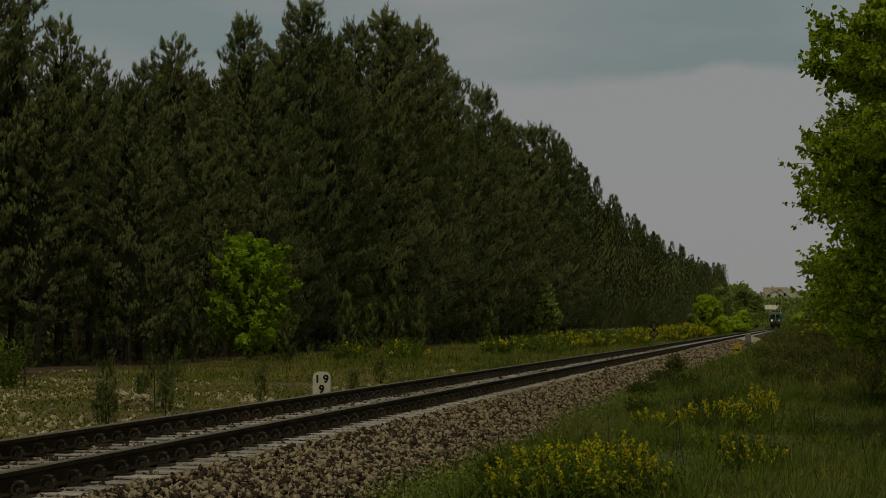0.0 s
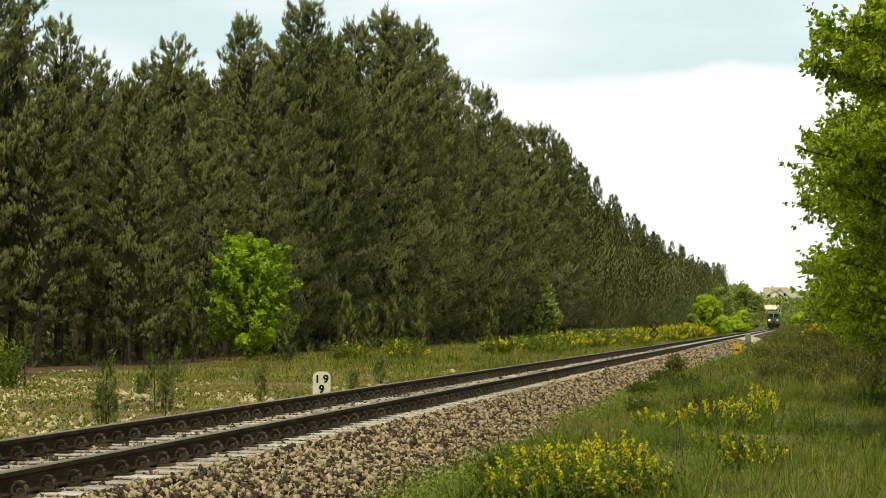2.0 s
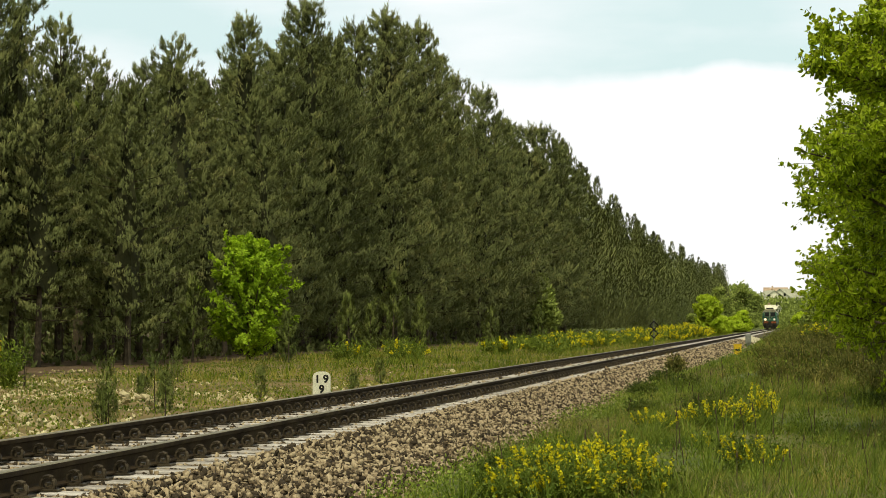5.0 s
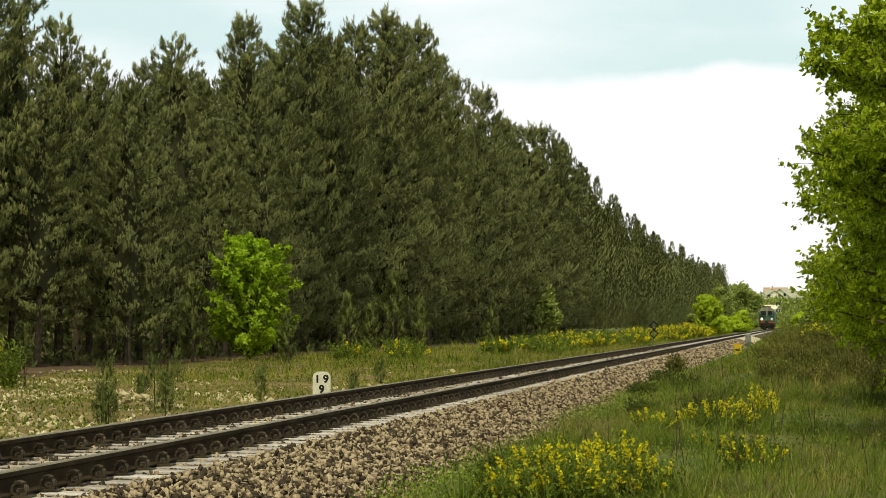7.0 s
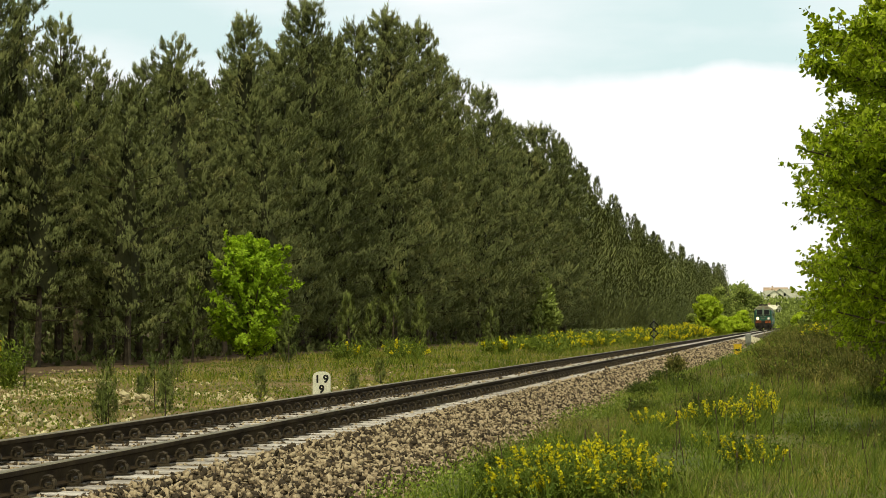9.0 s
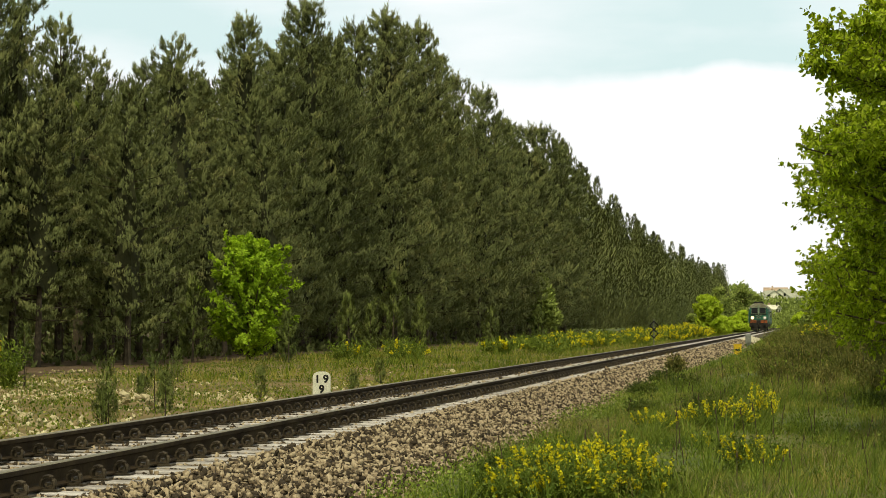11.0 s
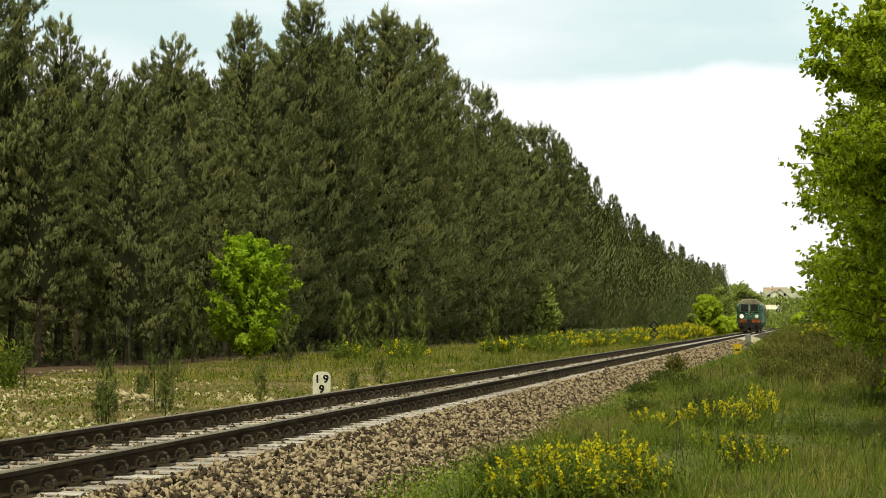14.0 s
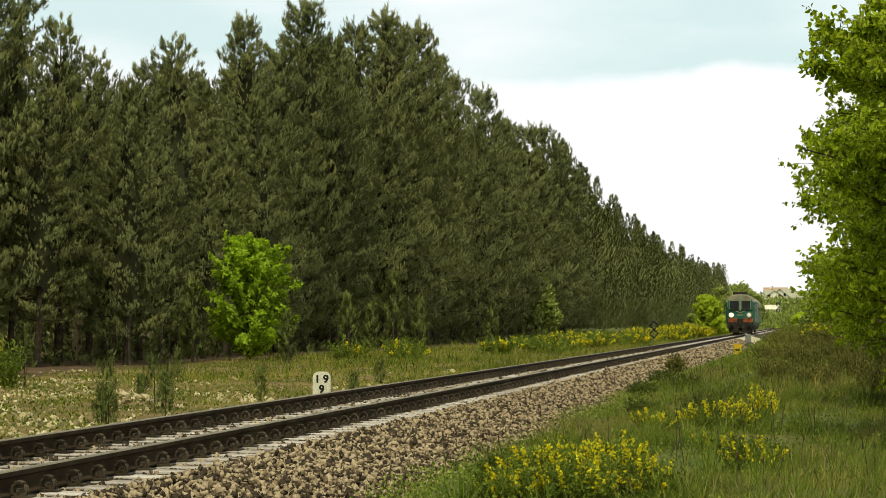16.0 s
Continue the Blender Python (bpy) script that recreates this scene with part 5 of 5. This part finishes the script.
M_PALE_I = material("pale limestone rubble", [(0.24, 0.19, 0.11), (0.38, 0.32, 0.21), (0.54, 0.48, 0.35)], scale=6, fine=30, bump=0.6, per="island", spread=0.5)


def writing(text, size, x, z, parent):
    cu = bpy.data.curves.new("digits", "FONT")
    cu.body, cu.size, cu.extrude, cu.align_x = text, size, 0.002, "CENTER"
    cu.offset = 0.008
    cu.materials.append(M_INK)
    ob = new("digits", cu)
    ob.parent = parent
    ob.matrix_basis = pose(x, -0.053, z, 90, 0, 0)
    return ob


def marker_post():
    x, y = -8.72, 41.0
    t = thing("distance_marker", pose(x, y, -0.56, 0, 0, 10), "white concrete distance marker reading 19 over 9", "marker post")
    bm = bmesh.new()
    w, h = 0.165, 0.71
    pr = [(-w, -0.2), (w, -0.2), (w, h - 0.09), (w - 0.03, h - 0.03), (w - 0.10, h), (-w + 0.10, h), (-w + 0.03, h - 0.03), (-w, h - 0.09)]
    extrude_y(bm, pr, -0.05, 0.05)
    bmesh.ops.bevel(bm, geom=[e for e in bm.edges], offset=0.006, segments=1, affect="EDGES")
    part("post", bm, M_MARK, t)
    writing("1 9", 0.20, 0.0, h - 0.20, t)
    writing("9", 0.20, 0.0, h - 0.385, t)


marker_post()


def yellow_box():
    x, y = -2.75, 101.0
    t = thing("yellow_cabinet", pose(x, y, float(ground_z(x, y)), 0, 0, 5), "small yellow trackside cabinet in the grass", "cabinet")
    bm = bmesh.new(); box(bm, (0, 0, 0.23), (0.34, 0.26, 0.46), 0.02)
    part("body", bm, M_YEL, t)
    bm = bmesh.new(); box(bm, (0, 0, 0.475), (0.39, 0.31, 0.04), 0.01)
    part("lid", bm, M_YEL, t)
    bm = bmesh.new(); box(bm, (0, -0.132, 0.23), (0.2, 0.01, 0.1), 0.002)
    part("label_bar", bm, M_INK, t)
    x, y = -2.3, 102.0
    t = thing("dwarf_signal", pose(x, y, float(ground_z(x, y)), 0, 0, 15), "grey dwarf signal seen from its back", "signal")
    bm = bmesh.new(); tube(bm, [(0, 0, -0.1), (0, 0, 0.45)], [0.06, 0.05], 8)
    part("post", bm, M_GREY, t)
    bm = bmesh.new(); box(bm, (0, 0, 0.56), (0.26, 0.16, 0.46), 0.07)
    part("head", bm, M_GREY, t)
    bm = bmesh.new(); box(bm, (0, -0.09, 0.50), (0.12, 0.02, 0.16), 0.008)
    part("rear_hatch", bm, M_GREY, t)


yellow_box()


def lattice_sign(x, y):
    """Two small dark diamonds on a thin post."""
    t = thing("trackside_sign", pose(x, y, float(ground_z(x, y)), 0, 0, 8), "thin post with two dark open diamond signs", "sign")
    bm = bmesh.new(); tube(bm, [(0, 0, -0.1), (0, 0, 1.9)], [0.03, 0.03], 6)
    part("post", bm, M_GREY, t)
    for z in (1.5, 0.95):
        bm = bmesh.new()
        for k in range(4):
            a, b = k * 1.5708, (k + 1) * 1.5708
            p, q = (0.27 * math.cos(a), -0.05, z + 0.28 * math.sin(a)), (0.27 * math.cos(b), -0.05, z + 0.28 * math.sin(b))
            tube(bm, [p, q], [0.05, 0.05], 4)
        part("diamond", bm, M_INK, t)


lattice_sign(-9.55, 150.0)


def rock_mesh(r, seed, name="rock"):
    rg = random.Random(seed)
    bm = bmesh.new()
    bmesh.ops.create_icosphere(bm, subdivisions=1, radius=r)
    for v in bm.verts:
        v.co *= rg.uniform(0.7, 1.2)
        v.co.z *= 0.7
    me = bpy.data.meshes.new(name); bm.to_mesh(me); bm.free()
    return me


def box_stones(P, size, rng, flat=0.7):
    """Angular crushed stones: jittered, turned boxes."""
    n = len(P)
    c = np.array([[-1, -1, -1], [1, -1, -1], [1, 1, -1], [-1, 1, -1], [-1, -1, 1], [1, -1, 1], [1, 1, 1], [-1, 1, 1]], float) * 0.5
    V = c[None] * np.stack([rng.uniform(0.8, 1.8, n), rng.uniform(0.6, 1.1, n), rng.uniform(0.4, 0.8, n)], 1)[:, None, :]
    V = V * (1 + rng.uniform(-0.45, 0.25, (n, 8, 1))) + rng.normal(0, 0.09, (n, 8, 3))
    q = rng.normal(0, 1, (n, 4)); q[:, 0] += flat; q /= np.linalg.norm(q, axis=1, keepdims=True)
    w, x, y, z = q.T
    R = np.stack([1 - 2 * (y * y + z * z), 2 * (x * y - z * w), 2 * (x * z + y * w), 2 * (x * y + z * w), 1 - 2 * (x * x + z * z), 2 * (y * z - x * w),
                  2 * (x * z - y * w), 2 * (y * z + x * w), 1 - 2 * (x * x + y * y)], 1).reshape(n, 3, 3)
    V = np.einsum("nij,nkj->nki", R, V) * (size * rng.uniform(0.65, 1.35, n))[:, None, None] + P[:, None, :]
    f = np.array([[0, 3, 2, 1], [4, 5, 6, 7], [0, 1, 5, 4], [1, 2, 6, 5], [2, 3, 7, 6], [3, 0, 4, 7]])
    F = (np.arange(n) * 8)[:, None, None] + f[None]
    return V.reshape(-1, 3), F.reshape(-1, 4)


def build_rubble():
    rg = np.random.default_rng(81)
    n = 11000
    x = rg.uniform(-24, -9.2, n); y = rg.uniform(26, 72, n)
    heap = np.exp(-((x + 17.0) / 3.4) ** 2 - ((y - 49.0) / 3.2) ** 2) + np.exp(-((x + 11.4) / 1.6) ** 2 - ((y - 33.0) / 3.2) ** 2) + 0.7 * np.exp(-((x + 20.0) / 3.0) ** 2 - ((y - 57.0) / 1.6) ** 2)
    k = rg.random(n) < np.clip(0.03 + 0.95 * heap + 0.22 * (np.sin(x * 0.9 + y * 0.15) * np.sin(y * 0.35 + x * 0.2) > 0.4), 0, 1) * (0.3 + 0.7 * (x < -9.6))
    x, y = x[k], y[k]
    V, F = box_stones(np.stack([x, y, ground_z(x, y) + 0.005], 1), 0.072, rg)
    tagged(new("limestone_rubble", mesh_np("limestone_rubble", V, F, M_PALE_I)), "pale limestone rubble strewn on sandy ground", "rubble", kind="stuff")
    ms = [rock_mesh(1.0, 90 + i) for i in range(5)]
    for m in ms:
        m.materials.append(M_PALE)
    r = random.Random(4)
    for cx, cy, nn, sp in ((-12.2, 40.6, 30, 0.38), (-10.9, 44.0, 10, 0.4), (-10.4, 55.5, 6, 0.6), (-13.0, 37.0, 8, 0.9), (-19.0, 60.0, 10, 1.4), (-11.0, 73.0, 16, 0.7), (-12.5, 33.5, 12, 0.9)):
        for i in range(nn):
            x, y = cx + r.gauss(0, sp), cy + r.gauss(0, sp)
            s = r.uniform(0.04, 0.12)
            d = math.hypot(x - cx, y - cy)
            ob = tagged(new("limestone_rock", ms[i % 5]), "pale broken limestone rock on sandy ground", "rock", "limestone rocks")
            ob.matrix_basis = pose(x, y, float(ground_z(x, y)) + s * 0.35 + max(0, 0.22 - 0.3 * d) * (cx == -12.2), r.uniform(0, 40), r.uniform(0, 40), r.uniform(0, 360))
            ob.scale = (s, s, s)


build_rubble()


# ---- level crossing of a sandy path ----
def build_path():
    bm = bmesh.new()
    M_PATH = material("pale packed sand", [(0.34, 0.30, 0.22), (0.46, 0.42, 0.33), (0.55, 0.51, 0.42)], scale=1.5, fine=20, bump=0.4)
    def strip(pts, w, lift):
        prev = None
        for x, y in pts:
            a = bm.verts.new((x, y - w, max(float(ground_z(x, y - w)), float(ballast_z(x - TRACK_X)) if abs(x - TRACK_X) < 2.85 else -9) + lift))
            b = bm.verts.new((x, y + w, max(float(ground_z(x, y + w)), float(ballast_z(x - TRACK_X)) if abs(x - TRACK_X) < 2.85 else -9) + lift))
            if prev:
                bm.faces.new((prev[0], a, b, prev[1]))
            prev = (a, b)
    strip([(x, 185.0) for x in np.arange(-4.9, -3.6, 0.2)], 45.0, 0.03)
    strip([(x, 175 + 2 * (x + 5)) for x in np.arange(-3.6, 6, 0.25)], 9.0, 0.05)
    tagged(part("sandy_path", bm, M_PATH), "pale sandy path leading up to the track", "path", kind="structure")


build_path()


def build_stems():
    """Thin dark dead stems that stand up from the verge."""
    r = random.Random(77)
    M_STEM = material("dead weed stems", [(0.035, 0.026, 0.018), (0.07, 0.052, 0.036)], scale=6, fine=40, bump=0)
    bm = bmesh.new()
    for i in range(150):
        x, y = r.uniform(-2.8, 2.4), r.uniform(20, 62)
        z = float(ground_z(x, y))
        h = r.uniform(0.2, 0.5)
        dx, dy = r.uniform(-0.06, 0.06), r.uniform(-0.06, 0.06)
        tube(bm, [(x, y, z - 0.03), (x + dx * 0.4, y + dy * 0.4, z + h * 0.6), (x + dx, y + dy, z + h)], [0.007, 0.006, 0.004], 4)
        tube(bm, [(x + dx, y + dy, z + h * 0.86), (x + dx, y + dy, z + h * 1.06)], [0.012, 0.005], 4)
    tagged(part("dead_stems", bm, M_STEM), "thin dark dead stems in the verge grass", "weeds", kind="stuff")


build_stems()


# ---- ballast stones ----
def build_stones():
    rg = np.random.default_rng(91)

    def spots(n, u0, u1, y0, y1):
        u = rg.uniform(u0, u1, n); y = rg.uniform(y0, y1, n)
        return u, y

    one = []
    U, Yy, S = [], [], []
    for n, u0, u1, y0, y1, s in ((27000, 1.36, 2.95, 13, 45, 0.039), (20000, 1.36, 2.9, 45, 90, 0.052), (14000, 1.36, 2.9, 90, 180, 0.085), (2500, -2.7, 2.9, -8, 13, 0.07), (2600, 0.84, 1.34, 13, 50, 0.034), (7000, -1.33, 0.84, 13, 46, 0.042), (3000, -1.33, 1.33, 46, 120, 0.07),
                                 (1500, -2.8, -1.33, 14, 50, 0.06)):
        u, y = spots(n, u0, u1, y0, y1)
        k = rg.random(n) < 1 - 0.75 * smooth01(u, 2.2, 2.9)
        u, y = u[k], y[k]
        # keep off the sleepers and rails between the rails
        ph = np.abs((y - SLEEPER_Y0 + 0.3) % 0.6 - 0.3)
        on = (np.abs(u) < 1.34) & ((ph < 0.155) | (np.abs(np.abs(u) - RAIL_OFF) < 0.10))
        u, y = u[~on], y[~on]
        U.append(u); Yy.append(y); S.append(np.full(len(u), s))
    U, Yy, S = map(np.concatenate, (U, Yy, S))
    P = np.stack([TRACK_X + U, Yy, ballast_z(U) + np.where(np.abs(U) < 1.34, -0.004, rg.uniform(-0.005, 0.055, len(U)))], 1)
    near = np.where((U > 1.4) & (U < 2.3) & (Yy > 16.5) & (Yy < 18))[0][:300]
    rest = np.setdiff1d(np.arange(len(U)), near)
    V, F = box_stones(P[rest], 1.0, rg)
    Vc = V.reshape(-1, 8, 3)
    Vc = P[rest][:, None, :] + (Vc - P[rest][:, None, :]) * S[rest][:, None, None]
    tagged(part_me("ballast_stones", mesh_np("ballast_stones", Vc.reshape(-1, 3), F, M_STONE), bed), kind="stuff")
    ms = []
    for i in range(8):
        v, f = box_stones(np.zeros((1, 3)), 0.040, np.random.default_rng(200 + i))
        ms.append(mesh_np("stone", v, f, M_STONE_ONE))
    for j, i in enumerate(near):
        ob = part_me("stone", ms[j % 8], bed)
        ob.matrix_basis = pose(*P[i], rr.uniform(0, 360), rr.uniform(0, 360), rr.uniform(0, 360))


build_stones()



# ---- moving things ----
LOCO_Y, LOCO_V = 578.4, 21.15


def motions():
    walk(loco, [(t, pose(TRACK_X, LOCO_Y - LOCO_V * t, 0)) for t in range(17)])
    walk(coach, [(t, pose(TRACK_X, LOCO_Y + COACH_GAP - LOCO_V * t, 0)) for t in range(17)])
    # the wheels roll on the rails, toward the camera
    for wheels, r in ((axles, 0.55), (coach_axles, 0.46)):
        turn = math.degrees(LOCO_V / r)
        for w, y in wheels:
            walk(w, [(k / 30, pose(0, y, r, turn * k / 30, 0, 0)) for k in range(481)])
    # boughs in a light wind
    for b, amp, ph, hz in SWAY:
        p = b.location.copy()
        rows = []
        for k in range(41):
            t = 0.4 * k
            s = math.sin(6.283 * hz * t + ph) + 0.5 * math.sin(6.283 * hz * 0.37 * t + 2 * ph)
            c = math.sin(6.283 * hz * 0.8 * t + 1.7 * ph)
            rows.append((t, pose(p.x, p.y, p.z, amp * 0.6 * c, amp * s, amp * 0.8 * c)))
        walk(b, rows)


motions()
